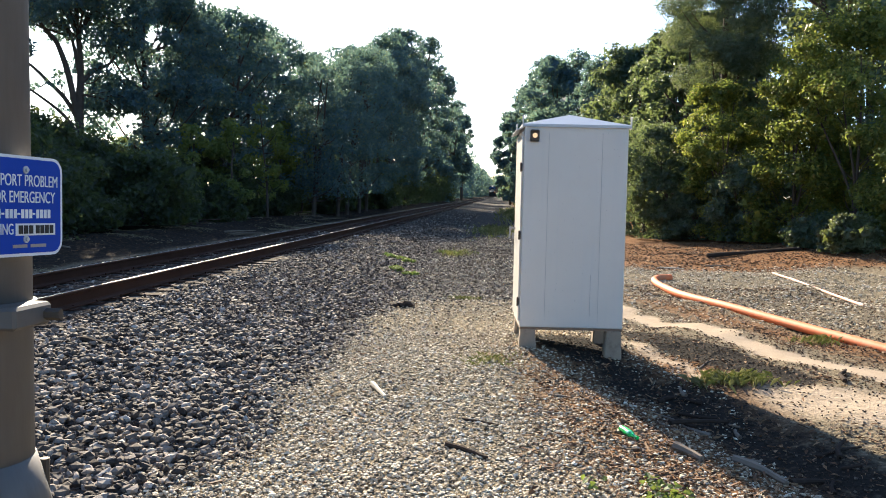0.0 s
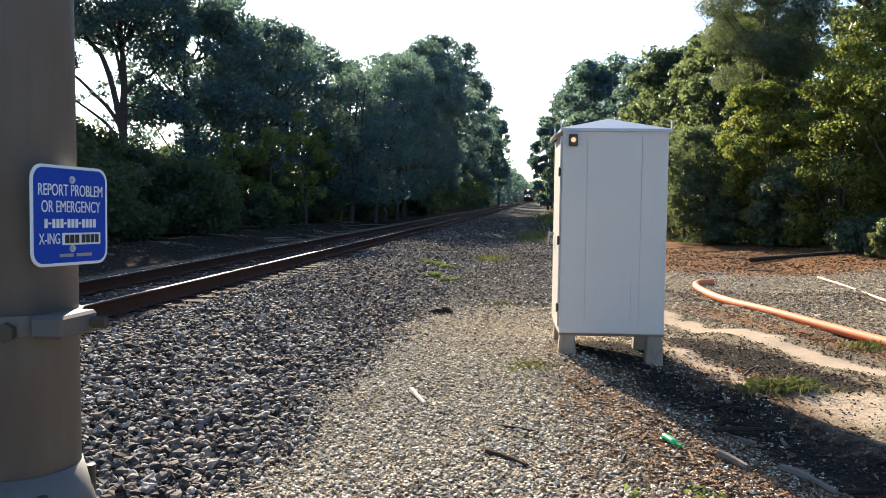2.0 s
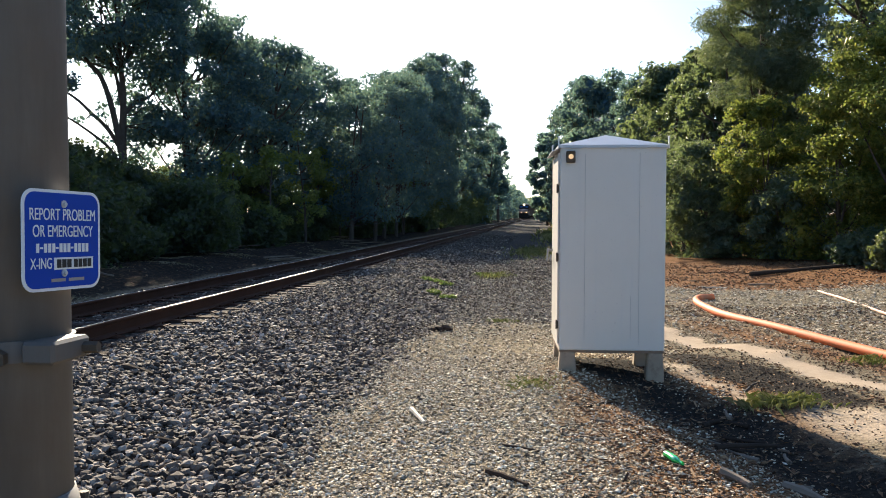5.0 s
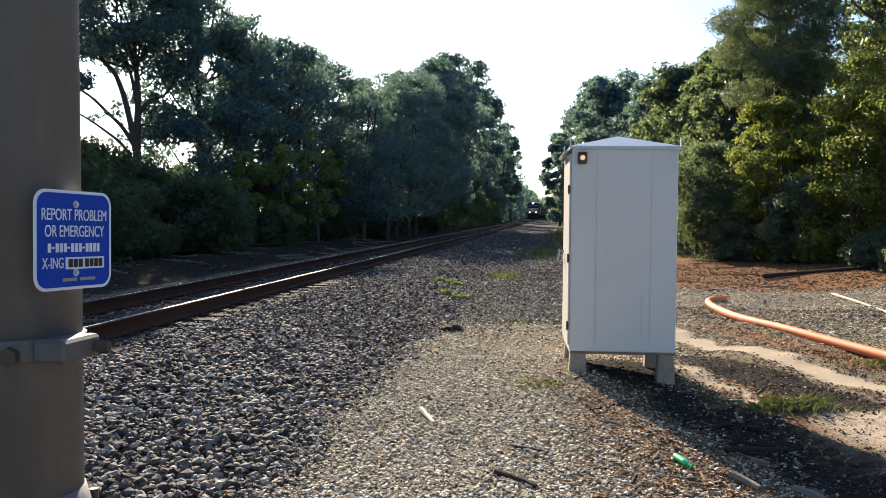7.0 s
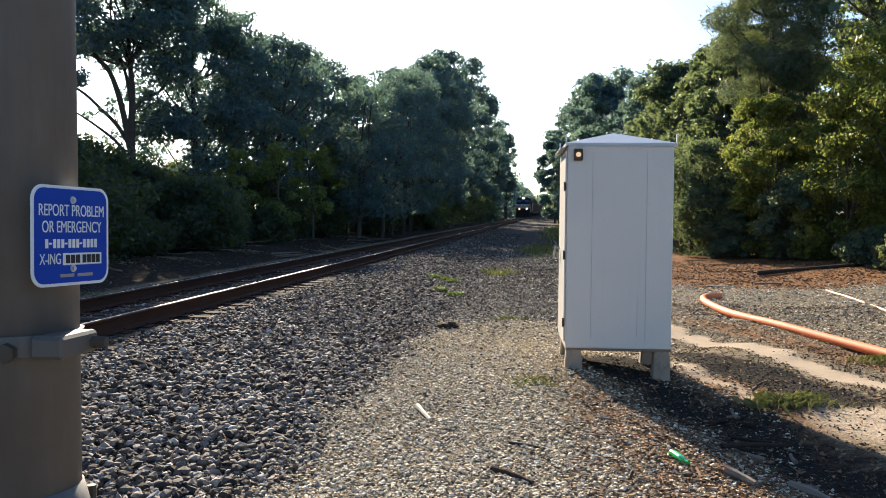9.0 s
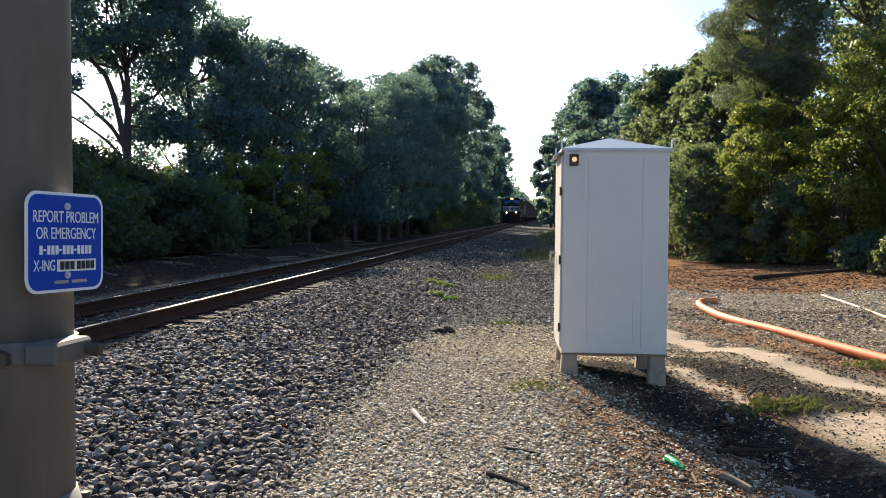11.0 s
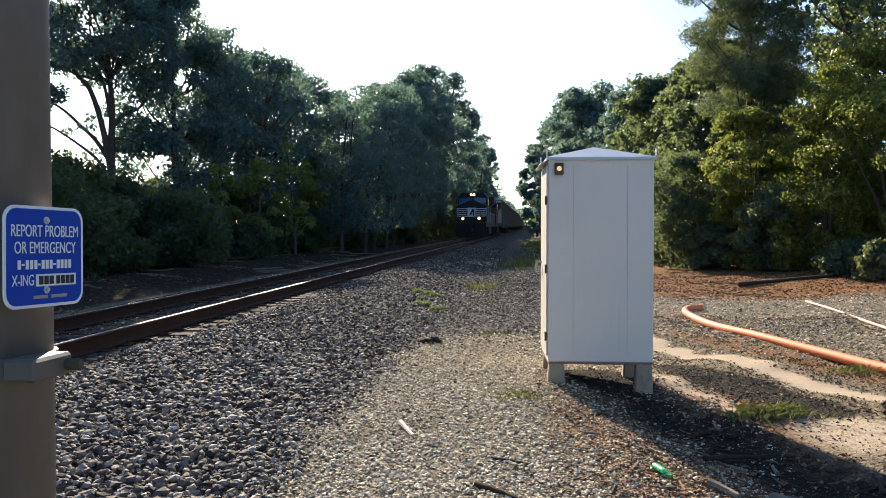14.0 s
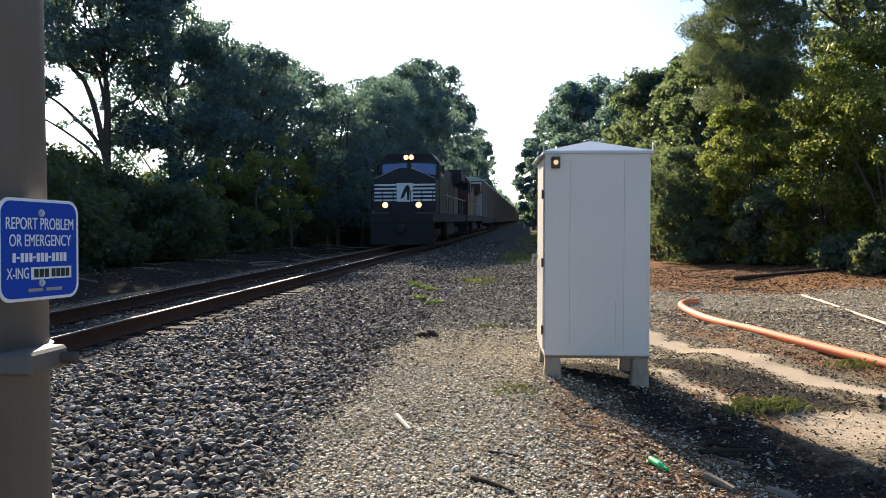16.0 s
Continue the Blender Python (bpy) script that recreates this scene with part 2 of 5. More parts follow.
M_WHITE = material("white_cabinet_paint", cabinet_paint, 0.42)
M_ROOF = plain("grey_roof_paint", (0.46, 0.48, 0.50), 0.4, 0.1, 0.1, 3, 80, 0.05)
M_SEAM = plain("weathered_seam", (0.40, 0.39, 0.37), 0.7, 0.0, 0.35, 9, 60, 0.1)
M_RUST = plain("rusty_edge", (0.20, 0.135, 0.09), 0.85, 0.0, 0.4, 9, 60, 0.3)
M_HARDWARE = plain("dull_zinc_hardware", (0.33, 0.32, 0.31), 0.5, 0.7, 0.2, 12, 80, 0.1)
M_CONCRETE = plain("concrete", (0.30, 0.235, 0.17), 0.9, 0.0, 0.3, 7, 50, 0.5, dirt=(0.15, 0.11, 0.08))
def mast_build(nt, b):
    mp = nt.nodes.new("ShaderNodeMapping")
    mp.inputs["Scale"].default_value = (9.0, 9.0, 1.1)
    nt.links.new(coords(nt), mp.inputs["Vector"])
    streak = noise_of(nt, 1.6, 6, 0.7, mp.outputs[0])
    col = mix(nt, streak, (0.082, 0.078, 0.074), (0.20, 0.19, 0.18))
    col = mix(nt, ramp(nt, noise_of(nt, 2.2, 5), [(0.45, (0, 0, 0)), (0.7, (1, 1, 1))]), col, (0.120, 0.100, 0.082))
    nt.links.new(col, b.inputs["Base Color"])
    bump(nt, b, noise_of(nt, 130, 3), 0.06, 0.003)


M_MAST = material("weathered_aluminium_mast", mast_build, 0.6, 0.3)
M_STAIN = plain("grimy_bolt", (0.10, 0.08, 0.06), 0.7, 0.5, 0.3, 15, 60, 0.2)
M_BLUE = plain("blue_sign_sheeting", (0.004, 0.045, 0.36), 0.5, 0.0, 0.1, 5, 150, 0.03, 0.2)
M_SIGNWHITE = plain("white_sign_sheeting", (0.72, 0.73, 0.73), 0.4, 0.0, 0.06, 9, 150, 0.03)
M_BLACK = plain("black_lettering", (0.012, 0.012, 0.013), 0.5, 0.0, 0.1, 9, 90, 0.03)
M_ORANGE = plain("orange_plastic_duct", (0.66, 0.18, 0.065), 0.65, 0.0, 0.12, 3, 90, 0.05, 0.25, dirt=(0.55, 0.25, 0.13))
M_PALEHOSE = plain("faded_pink_hose", (0.66, 0.40, 0.29), 0.7, 0.0, 0.12, 5, 90, 0.05)
M_TRAINBLACK = plain("black_locomotive_paint", (0.012, 0.013, 0.016), 0.6, 0.0, 0.3, 1.2, 30, 0.03)
M_TRAINDARK = plain("grimy_underframe", (0.022, 0.020, 0.019), 0.85, 0.0, 0.4, 2.5, 30, 0.2)
M_TRAINWHITE = plain("white_locomotive_stripe", (0.66, 0.67, 0.68), 0.45, 0.0, 0.1, 3, 60, 0.03)
M_TRAINRUST = plain("faded_orange_paint", (0.075, 0.030, 0.018), 0.6, 0.0, 0.25, 1.5, 30, 0.05, dirt=(0.035, 0.022, 0.018))
M_RACK = plain("weathered_railcar_steel", (0.125, 0.105, 0.090), 0.6, 0.3, 0.25, 0.8, 20, 0.1, dirt=(0.09, 0.06, 0.045))
M_RACKROOF = plain("galvanised_railcar_roof", (0.50, 0.52, 0.54), 0.45, 0.5, 0.12, 1.0, 30, 0.05)
# the sky's reflection in the panes is put into this blue base colour
M_WINDSHIELD = material("sky_painted_windscreen", lambda nt, b: setattr(b.inputs["Base Color"], "default_value", (0.035, 0.12, 0.36, 1)), 0.12, 0.0, 0.35)

M_SIDEGLASS = plain("dark_cab_glass", (0.012, 0.016, 0.024), 0.15, 0.0, 0.1, 2, 20, 0.0)

# the blue veil of haze over the backlit trees is put into this leaf colour
L_HAZY = leafy("haze_blue_oak_leaves", glow=0.50, through_tint=(0.22, 0.32, 0.16), stops=[(0.0, (0.044, 0.108, 0.175)), (0.55, (0.082, 0.168, 0.232)), (0.9, (0.145, 0.210, 0.190)), (1.0, (0.25, 0.25, 0.11))])
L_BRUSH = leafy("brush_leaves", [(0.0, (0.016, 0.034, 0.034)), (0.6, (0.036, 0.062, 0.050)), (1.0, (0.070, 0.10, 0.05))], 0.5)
# sunlight glowing through the understorey is put into this brighter, yellower leaf colour
L_SAPLING = leafy("sun_painted_sapling_leaves", [(0.0, (0.09, 0.14, 0.05)), (0.6, (0.19, 0.25, 0.08)), (1.0, (0.32, 0.34, 0.10))], 0.62, through_tint=(0.34, 0.40, 0.07))
L_RIGHT = leafy("dark_broadleaf_leaves", [(0.0, (0.040, 0.084, 0.080)), (0.6, (0.084, 0.148, 0.124)), (1.0, (0.155, 0.215, 0.145))], 0.48)
L_YELLOW = leafy("yellow_green_vine_leaves", [(0.0, (0.062, 0.105, 0.030)), (0.5, (0.165, 0.215, 0.046)), (0.88, (0.35, 0.37, 0.066)), (1.0, (0.42, 0.32, 0.08))], 0.55)
L_PALE = leafy("pale_shrub_leaves", [(0.0, (0.06, 0.085, 0.05)), (1.0, (0.15, 0.185, 0.11))])
L_PINE = leafy("pine_needles", [(0.0, (0.075, 0.120, 0.095)), (0.6, (0.130, 0.180, 0.125)), (1.0, (0.20, 0.235, 0.155))], 0.38, 0.7)
L_WEED = leafy("fresh_weed_leaves", [(0.0, (0.07, 0.14, 0.025)), (1.0, (0.19, 0.28, 0.06))])
L_STRAW = leafy("bleached_straw", [(0.0, (0.20, 0.15, 0.09)), (0.6, (0.38, 0.30, 0.19)), (1.0, (0.60, 0.50, 0.35))], 0.2)
L_GRASS = leafy("dry_grass_blades", [(0.0, (0.12, 0.14, 0.04)), (0.5, (0.25, 0.24, 0.09)), (1.0, (0.45, 0.38, 0.20))])


def glow(name, c, power):
    def build(nt, b):
        b.inputs["Base Color"].default_value = (*c, 1)
        b.inputs["Emission Color"].default_value = (*c, 1)
        b.inputs["Emission Strength"].default_value = power
    return material(name, build, 0.3)


M_LAMP = glow("lit_headlamp", (1.0, 0.52, 0.22), 40.0)
# glow for flat discs that imitate the orange halo round the lit lamps
M_HALO = glow("orange_lamp_halo", (1.0, 0.34, 0.09), 0.8)
M_AMBER = glow("lit_amber_bulb", (1.0, 0.62, 0.30), 0.22)


# ---- mesh helpers ----
def np_mesh(name, verts, faces, mats, smooth_faces=False, slots=None):
    """One mesh from arrays: verts (n, 3), faces (m, k)."""
    me = bpy.data.meshes.new(name)
    verts, faces = np.asarray(verts, np.float32), np.asarray(faces, np.int32)
    me.vertices.add(len(verts))
    me.vertices.foreach_set("co", verts.ravel())
    k = faces.shape[1]
    me.loops.add(faces.size)
    me.loops.foreach_set("vertex_index", faces.ravel())
    me.polygons.add(len(faces))
    me.polygons.foreach_set("loop_start", np.arange(0, faces.size, k, dtype=np.int32))
    me.polygons.foreach_set("use_smooth", np.full(len(faces), smooth_faces))
    for m in (mats if isinstance(mats, (list, tuple)) else [mats]):
        me.materials.append(m)
    if slots is not None:
        me.polygons.foreach_set("material_index", np.asarray(slots, np.int32))
    me.update(calc_edges=True)
    return me


def empty(name, m=None):
    ob = new(name)
    if m is not None:
        ob.matrix_basis = m
    return ob


def part(name, bm, mat, parent, label="", shade=False):
    me = bpy.data.meshes.new(name)
    bmesh.ops.recalc_face_normals(bm, faces=bm.faces)
    bm.to_mesh(me)
    bm.free()
    me.materials.append(mat)
    if shade:
        me.polygons.foreach_set("use_smooth", [True] * len(me.polygons))
    ob = new(name, me)
    ob.parent = parent
    return tagged(ob, label)


def box(size, at=(0, 0, 0), bevel=0.0, turn=None, bm=None):
    bm = bm or bmesh.new()
    m = Matrix.Translation(at) @ (turn or Matrix()) @ Matrix.Diagonal((*size, 1))
    made = bmesh.ops.create_cube(bm, size=1, matrix=m)["verts"]
    if bevel:
        edges = {e for v in made for e in v.link_edges}
        bmesh.ops.bevel(bm, geom=list(edges), offset=bevel, segments=1, affect="EDGES")
    return bm


def rod(a, b, r0, r1=None, sides=10, bm=None):
    """A round bar from a to b."""
    bm = bm or bmesh.new()
    a, b = Vector(a), Vector(b)
    m = Matrix.Translation((a + b) / 2) @ (b - a).to_track_quat("Z", "Y").to_matrix().to_4x4()
    bmesh.ops.create_cone(bm, cap_ends=True, segments=sides, radius1=r0, radius2=r0 if r1 is None else r1, depth=(b - a).length, matrix=m)
    return bm


def prism(outline, depth, m, bm=None):
    """A flat outline of (x, y) pushed to a depth along z, then put at m."""
    bm = bm or bmesh.new()
    lo = [bm.verts.new(m @ Vector((x, y, 0))) for x, y in outline]
    hi = [bm.verts.new(m @ Vector((x, y, depth))) for x, y in outline]
    n = len(lo)
    bm.faces.new(lo[::-1])
    bm.faces.new(hi)
    for i in range(n):
        bm.faces.new((lo[i], lo[(i + 1) % n], hi[(i + 1) % n], hi[i]))
    return bm


def tube(points, radii, sides=7):
    """Verts and quads of a tapering tube along points."""
    p = np.asarray(points, float)
    r = np.broadcast_to(np.asarray(radii, float), (len(p),))
    d = np.gradient(p, axis=0)
    d /= np.linalg.norm(d, axis=1, keepdims=True) + 1e-9
    ref = np.where(np.abs(d[:, 2:3]) > 0.9, np.array([[1.0, 0, 0]]), np.array([[0, 0, 1.0]]))
    s = np.cross(d, ref)
    s /= np.linalg.norm(s, axis=1, keepdims=True)
    q = np.cross(s, d)
    a = np.linspace(0, 2 * np.pi, sides, endpoint=False)
    v = p[:, None] + r[:, None, None] * (np.cos(a)[None, :, None] * s[:, None] + np.sin(a)[None, :, None] * q[:, None])
    i, j = np.meshgrid(np.arange(len(p) - 1), np.arange(sides), indexing="ij")
    k = (j + 1) % sides
    f = np.stack([i * sides + j, i * sides + k, (i + 1) * sides + k, (i + 1) * sides + j], -1).reshape(-1, 4)
    return v.reshape(-1, 3), f


def join(pieces):
    vs, fs, n = [], [], 0
    for v, f in pieces:
        vs.append(v)
        fs.append(np.asarray(f) + n)
        n += len(v)
    return np.concatenate(vs), np.concatenate(fs)


def curve_through(ctrl, steps=12):
    """A smooth line through control points (Catmull-Rom)."""
    c = np.asarray(ctrl, float)
    c = np.vstack([2 * c[0] - c[1], c, 2 * c[-1] - c[-2]])
    out = []
    for i in range(1, len(c) - 2):
        for s in np.linspace(0, 1, steps, endpoint=False):
            out.append(0.5 * (2 * c[i] + (c[i + 1] - c[i - 1]) * s + (2 * c[i - 1] - 5 * c[i] + 4 * c[i + 1] - c[i + 2]) * s * s
                              + (3 * c[i] - c[i - 1] - 3 * c[i + 1] + c[i + 2]) * s ** 3))
    out.append(c[-2])
    return np.array(out)


def turns(n):
    """Random rotations (n, 3, 3)."""
    q = rng.normal(size=(n, 4))
    q /= np.linalg.norm(q, axis=1, keepdims=True)
    w, x, y, z = q.T
    return np.stack([np.stack([1 - 2 * (y * y + z * z), 2 * (x * y - z * w), 2 * (x * z + y * w)], -1),
                     np.stack([2 * (x * y + z * w), 1 - 2 * (x * x + z * z), 2 * (y * z - x * w)], -1),
                     np.stack([2 * (x * z - y * w), 2 * (y * z + x * w), 1 - 2 * (x * x + y * y)], -1)], 1)


def pebbles(xy, radius, coarse, flat=0.7):
    """Broken stones lying on the land: arrays of verts and triangles."""
    n = len(xy)
    bm = bmesh.new()
    if coarse:
        bmesh.ops.create_icosphere(bm, subdivisions=1, radius=1)
    else:
        for p in ((1, 0, 0), (-1, 0, 0), (0, 1, 0), (0, -1, 0), (0, 0, 1), (0, 0, -1)):
            bm.verts.new(p)
        bmesh.ops.convex_hull(bm, input=list(bm.verts))
        bmesh.ops.triangulate(bm, faces=bm.faces)
    bm.verts.ensure_lookup_table()
    base = np.array([v.co[:] for v in bm.verts])
    tri = np.array([[v.index for v in f.verts] for f in bm.faces])
    bm.free()
    kinds = 16
    shapes = base[None] * rng.uniform(0.62, 1.25, (kinds, len(base), 1)) * rng.uniform(0.6, 1.25, (kinds, 1, 3))
    v = shapes[rng.integers(0, kinds, n)] * radius[:, None, None]
    v = np.einsum("nij,nkj->nki", turns(n), v)
    v[:, :, 2] *= flat
    z = land(xy[:, 0], xy[:, 1]) + radius * rng.uniform(0.1, 0.75, n)
    v += np.stack([xy[:, 0], xy[:, 1], z], -1)[:, None]
    f = tri[None] + (np.arange(n) * len(base))[:, None, None]
    return v.reshape(-1, 3), f.reshape(-1, 3)


def scatter(n, x0, x1, y0, y1, near=1.0):
    """Random places; near > 1 crowds them towards y0."""
    return np.stack([rng.uniform(x0, x1, n), y0 + (y1 - y0) * rng.random(n) ** near], -1)


def leaves(centres, radii, n, size, aspect=0.55, shell=0.5, up=0.35):
    """n small folded leaves in clumps: arrays of verts and quads."""
    centres, radii = np.asarray(centres, float), np.asarray(radii, float)
    w = radii.prod(1) ** (2 / 3)
    k = rng.choice(len(centres), n, p=w / w.sum())
    d = rng.normal(size=(n, 3))
    d /= np.linalg.norm(d, axis=1, keepdims=True)
    p = centres[k] + d * radii[k] * (shell + (1 - shell) * rng.random((n, 1)))
    nrm = d * 0.7 + rng.normal(size=(n, 3)) * 0.55 + np.array([0, 0, up])
    nrm /= np.linalg.norm(nrm, axis=1, keepdims=True)
    a = np.cross(nrm, rng.normal(size=(n, 3)))
    a /= np.linalg.norm(a, axis=1, keepdims=True) + 1e-9
    b = np.cross(nrm, a)
    s = size * rng.uniform(0.6, 1.35, (n, 1))
    v = np.stack([p - a * s * 0.5, p + b * s * aspect * 0.5 + nrm * s * 0.12, p + a * s * 0.5, p - b * s * aspect * 0.5 + nrm * s * 0.12], 1)
    f = np.arange(n * 4).reshape(n, 4)
    return v.reshape(-1, 3), f


# ---- ground ----
def steps(*spans):
    out = []
    for a, b, n in spans:
        out += list(np.linspace(a, b, n, endpoint=False))
    return np.array(out + [spans[-1][1]])


gx = steps((-1500, -200, 8), (-200, -40, 16), (-40, -14, 30), (-14, -2, 70), (-2, 4.5, 70), (4.5, 12, 36), (12, 40, 20), (40, 200, 14), (200, 1500, 8))
gy = steps((-300, -20, 14), (-20, 3, 24), (3, 14, 100), (14, 32, 70), (32, 80, 50), (80, 260, 36), (260, 900, 30), (900, 2500, 8))
GX, GY = np.meshgrid(gx, gy)
GZ = land(GX, GY)
nx = len(gx)
ii, jj = np.meshgrid(np.arange(len(gy) - 1), np.arange(nx - 1), indexing="ij")
quads = np.stack([ii * nx + jj, ii * nx + jj + 1, (ii + 1) * nx + jj + 1, (ii + 1) * nx + jj], -1).reshape(-1, 4)
me = np_mesh("ground", np.stack([GX, GY, GZ], -1).reshape(-1, 3), quads, M_GROUND, True)
for aname, fn in (("sand", sand_mask), ("dark", dark_patch_shade_mask), ("litter", litter_mask), ("ballast", ballast_mask)):
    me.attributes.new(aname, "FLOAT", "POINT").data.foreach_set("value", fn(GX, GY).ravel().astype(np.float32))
tagged(new("ground", me), "gravel, sand and leaf litter beside the railway line", "ground", kind="structure")


def rail_z(y):
    return RAIL_TOP + GRADE * y


def ballast_bed():
    xy = np.concatenate([scatter(30000, -4.9, -1.5, 3.0, 13.0, 1.3), scatter(13000, -4.9, -1.6, 13.0, 30.0, 1.3), scatter(3500, -4.8, -1.8, 30.0, 60.0, 1.2),
                         scatter(4500, -6.65, -5.3, 6.0, 28.0, 1.2), scatter(2500, -9.0, -7.3, 8.0, 30.0, 1.2), scatter(1500, -1.9, -0.7, 3.5, 12.0), scatter(16000, -2.0, 1.2, 11.0, 30.0, 1.2)])
    m = ballast_mask(xy[:, 0], xy[:, 1])
    keep = rng.random(len(xy)) < np.maximum(m, 0.13 * (xy[:, 0] > -2.2) + 0.85 * smooth(11.0, 13.0, xy[:, 1] + 0.5 * wave(xy[:, 0], xy[:, 1], 2.0, 0.3)) * (xy[:, 0] > -2.0))
    keep &= (np.abs(xy[:, 0] - TRACK_X) > 1.36) | (rng.random(len(xy)) < 0.3)
    xy = xy[keep]
    r = (0.011 + 0.032 * rng.random(len(xy)) ** 1.5) * (1 + 0.35 * smooth(13, 30, xy[:, 1])) * (1 - 0.4 * smooth(-2.2, -1.4, xy[:, 0]))
    near = xy[:, 1] < 9.5
    far_v, far_f = pebbles(xy[~near], r[~near], False)
    v, f = join([pebbles(xy[near], r[near], True), (far_v, far_f)])
    tagged(new("ballast", np_mesh("ballast", v, f, M_STONE)), "grey crushed stone ballast along the track", "ballast", kind="stuff")


def fine_gravel():
    xy = np.concatenate([scatter(62000, -2.4, 1.9, 3.6, 9.0, 1.4), scatter(15000, -2.1, 1.6, 9.0, 20.0, 1.5), scatter(3500, -2.0, 1.6, 20.0, 40.0, 1.4), scatter(14000, 1.4, 7.5, 10.5, 19.5, 1.0)])
    x, y = xy.T
    # pale pebbles are thinned out where shade is painted
    keep = (rng.random(len(xy)) > ballast_mask(x, y)) & (rng.random(len(xy)) > 0.95 * litter_mask(x, y)) & (rng.random(len(xy)) > 2.6 * sand_mask(x, y)) & (rng.random(len(xy)) > 1.6 * dark_patch_shade_mask(x, y))
    xy = xy[keep]
    r = (0.0068 + 0.0135 * rng.random(len(xy)) ** 1.5) * (1 + 0.6 * smooth(8.0, 13, xy[:, 1]) + 0.9 * smooth(15, 28, xy[:, 1]))
    v, f = pebbles(xy, r, False, 0.55)
    tagged(new("gravel", np_mesh("gravel", v, f, M_GRAVEL)), "pale tan pea gravel trodden into the path", "gravel", kind="stuff")


def dead_leaves():
    xy = np.concatenate([scatter(34000, 0.0, 4.2, 3.8, 9.5, 1.1), scatter(16000, 1.4, 6.0, 9.0, 15.0), scatter(16000, 1.5, 11.0, 18.0, 28.0), scatter(3500, -16.0, -9.0, 12.0, 45.0, 1.2), scatter(4500, -4.5, 0.5, 4.0, 16.0)])
    x, y = xy.T
    xy = xy[rng.random(len(xy)) < np.maximum(litter_mask(x, y), 0.09 + 0.36 * (x > 1.2)) * (1 - np.minimum(1, 2 * sand_mask(x, y))) * (1 - 0.6 * dark_patch_shade_mask(x, y))]
    n = len(xy)
    p = np.stack([xy[:, 0], xy[:, 1], land(xy[:, 0], xy[:, 1]) + rng.uniform(0.004, 0.022, n)], -1)
    a = rng.normal(size=(n, 3)) * np.array([1, 1, 0.25])
    a /= np.linalg.norm(a, axis=1, keepdims=True)
    b = np.cross(a, np.array([0, 0, 1.0]) + rng.normal(size=(n, 3)) * 0.35)
    b /= np.linalg.norm(b, axis=1, keepdims=True)
    s = rng.uniform(0.010, 0.034, (n, 1)) * (1 + 0.8 * smooth(12, 18, xy[:, 1]))[:, None]
    thin = rng.choice([0.07, 0.10, 0.45], (n, 1))
    c = np.array([0, 0, 1.0]) * s * 0.25
    v = np.stack([p - a * s, p + b * s * thin + c, p + a * s, p - b * s * thin + c], 1).reshape(-1, 3)
    tagged(new("leaf_litter", np_mesh("leaf_litter", v, np.arange(n * 4).reshape(n, 4), M_LITTER)), "brown dead leaves and twigs on the ground", "leaf litter", kind="stuff")


def soil_crumbs():
    xy = np.concatenate([scatter(8000, 0.6, 4.4, 4.2, 10.5), scatter(3500, -1.6, 1.2, 10.0, 24.0), scatter(3000, 1.4, 5.5, 10.0, 15.0), scatter(3000, 2.0, 10.0, 18.5, 27.0)])
    xy = xy[rng.random(len(xy)) > 1.25 * sand_mask(xy[:, 0], xy[:, 1])]
    r = rng.uniform(0.006, 0.017, len(xy)) * (1 + 0.9 * smooth(11, 20, xy[:, 1]))
    v, f = pebbles(xy, r, False)
    tagged(new("soil", np_mesh("soil", v, f, M_SOIL)), "crumbs of dark earth and bark on sandy ground", "soil", kind="stuff")


def bark_chips():
    """Splinters of wood and bark trodden into the mulch beside the path."""
    xy = np.concatenate([scatter(900, 0.1, 1.6, 4.6, 7.2), scatter(500, 1.0, 3.0, 4.4, 8.0), scatter(160, -3.6, -1.0, 4.2, 8.0), scatter(260, 1.6, 4.5, 8.0, 12.0)])
    x, y = xy.T
    xy = xy[rng.random(len(xy)) > np.maximum(2 * sand_mask(x, y), 1.1 * dark_patch_shade_mask(x, y))]
    n = len(xy)
    bm = box((1, 1, 1))
    base = np.array([v.co[:] for v in bm.verts])
    bm.verts.index_update()
    quad = np.array([[v.index for v in f.verts] for f in bm.faces])
    bm.free()
    size = np.stack([0.02 + 0.10 * rng.random(n) ** 3, rng.uniform(0.005, 0.016, n), rng.uniform(0.003, 0.009, n)], -1)
    v = base[None] * rng.uniform(0.6, 1.2, (n, 8, 1)) * size[:, None]
    a, t = rng.uniform(0, 2 * np.pi, n)[:, None], rng.normal(size=n)[:, None] * 0.2
    v = np.stack([v[..., 0] * np.cos(a) - v[..., 1] * np.sin(a), v[..., 0] * np.sin(a) + v[..., 1] * np.cos(a), v[..., 2] + v[..., 0] * t], -1)
    v += np.stack([xy[:, 0], xy[:, 1], land(xy[:, 0], xy[:, 1]) + 0.014], -1)[:, None]
    f = quad[None] + (np.arange(n) * 8)[:, None, None]
    tagged(new("bark_chips", np_mesh("bark_chips", v.reshape(-1, 3), f.reshape(-1, 4), M_LITTER)), "brown bark chips and splinters trodden into the soil", "bark chips", kind="stuff")


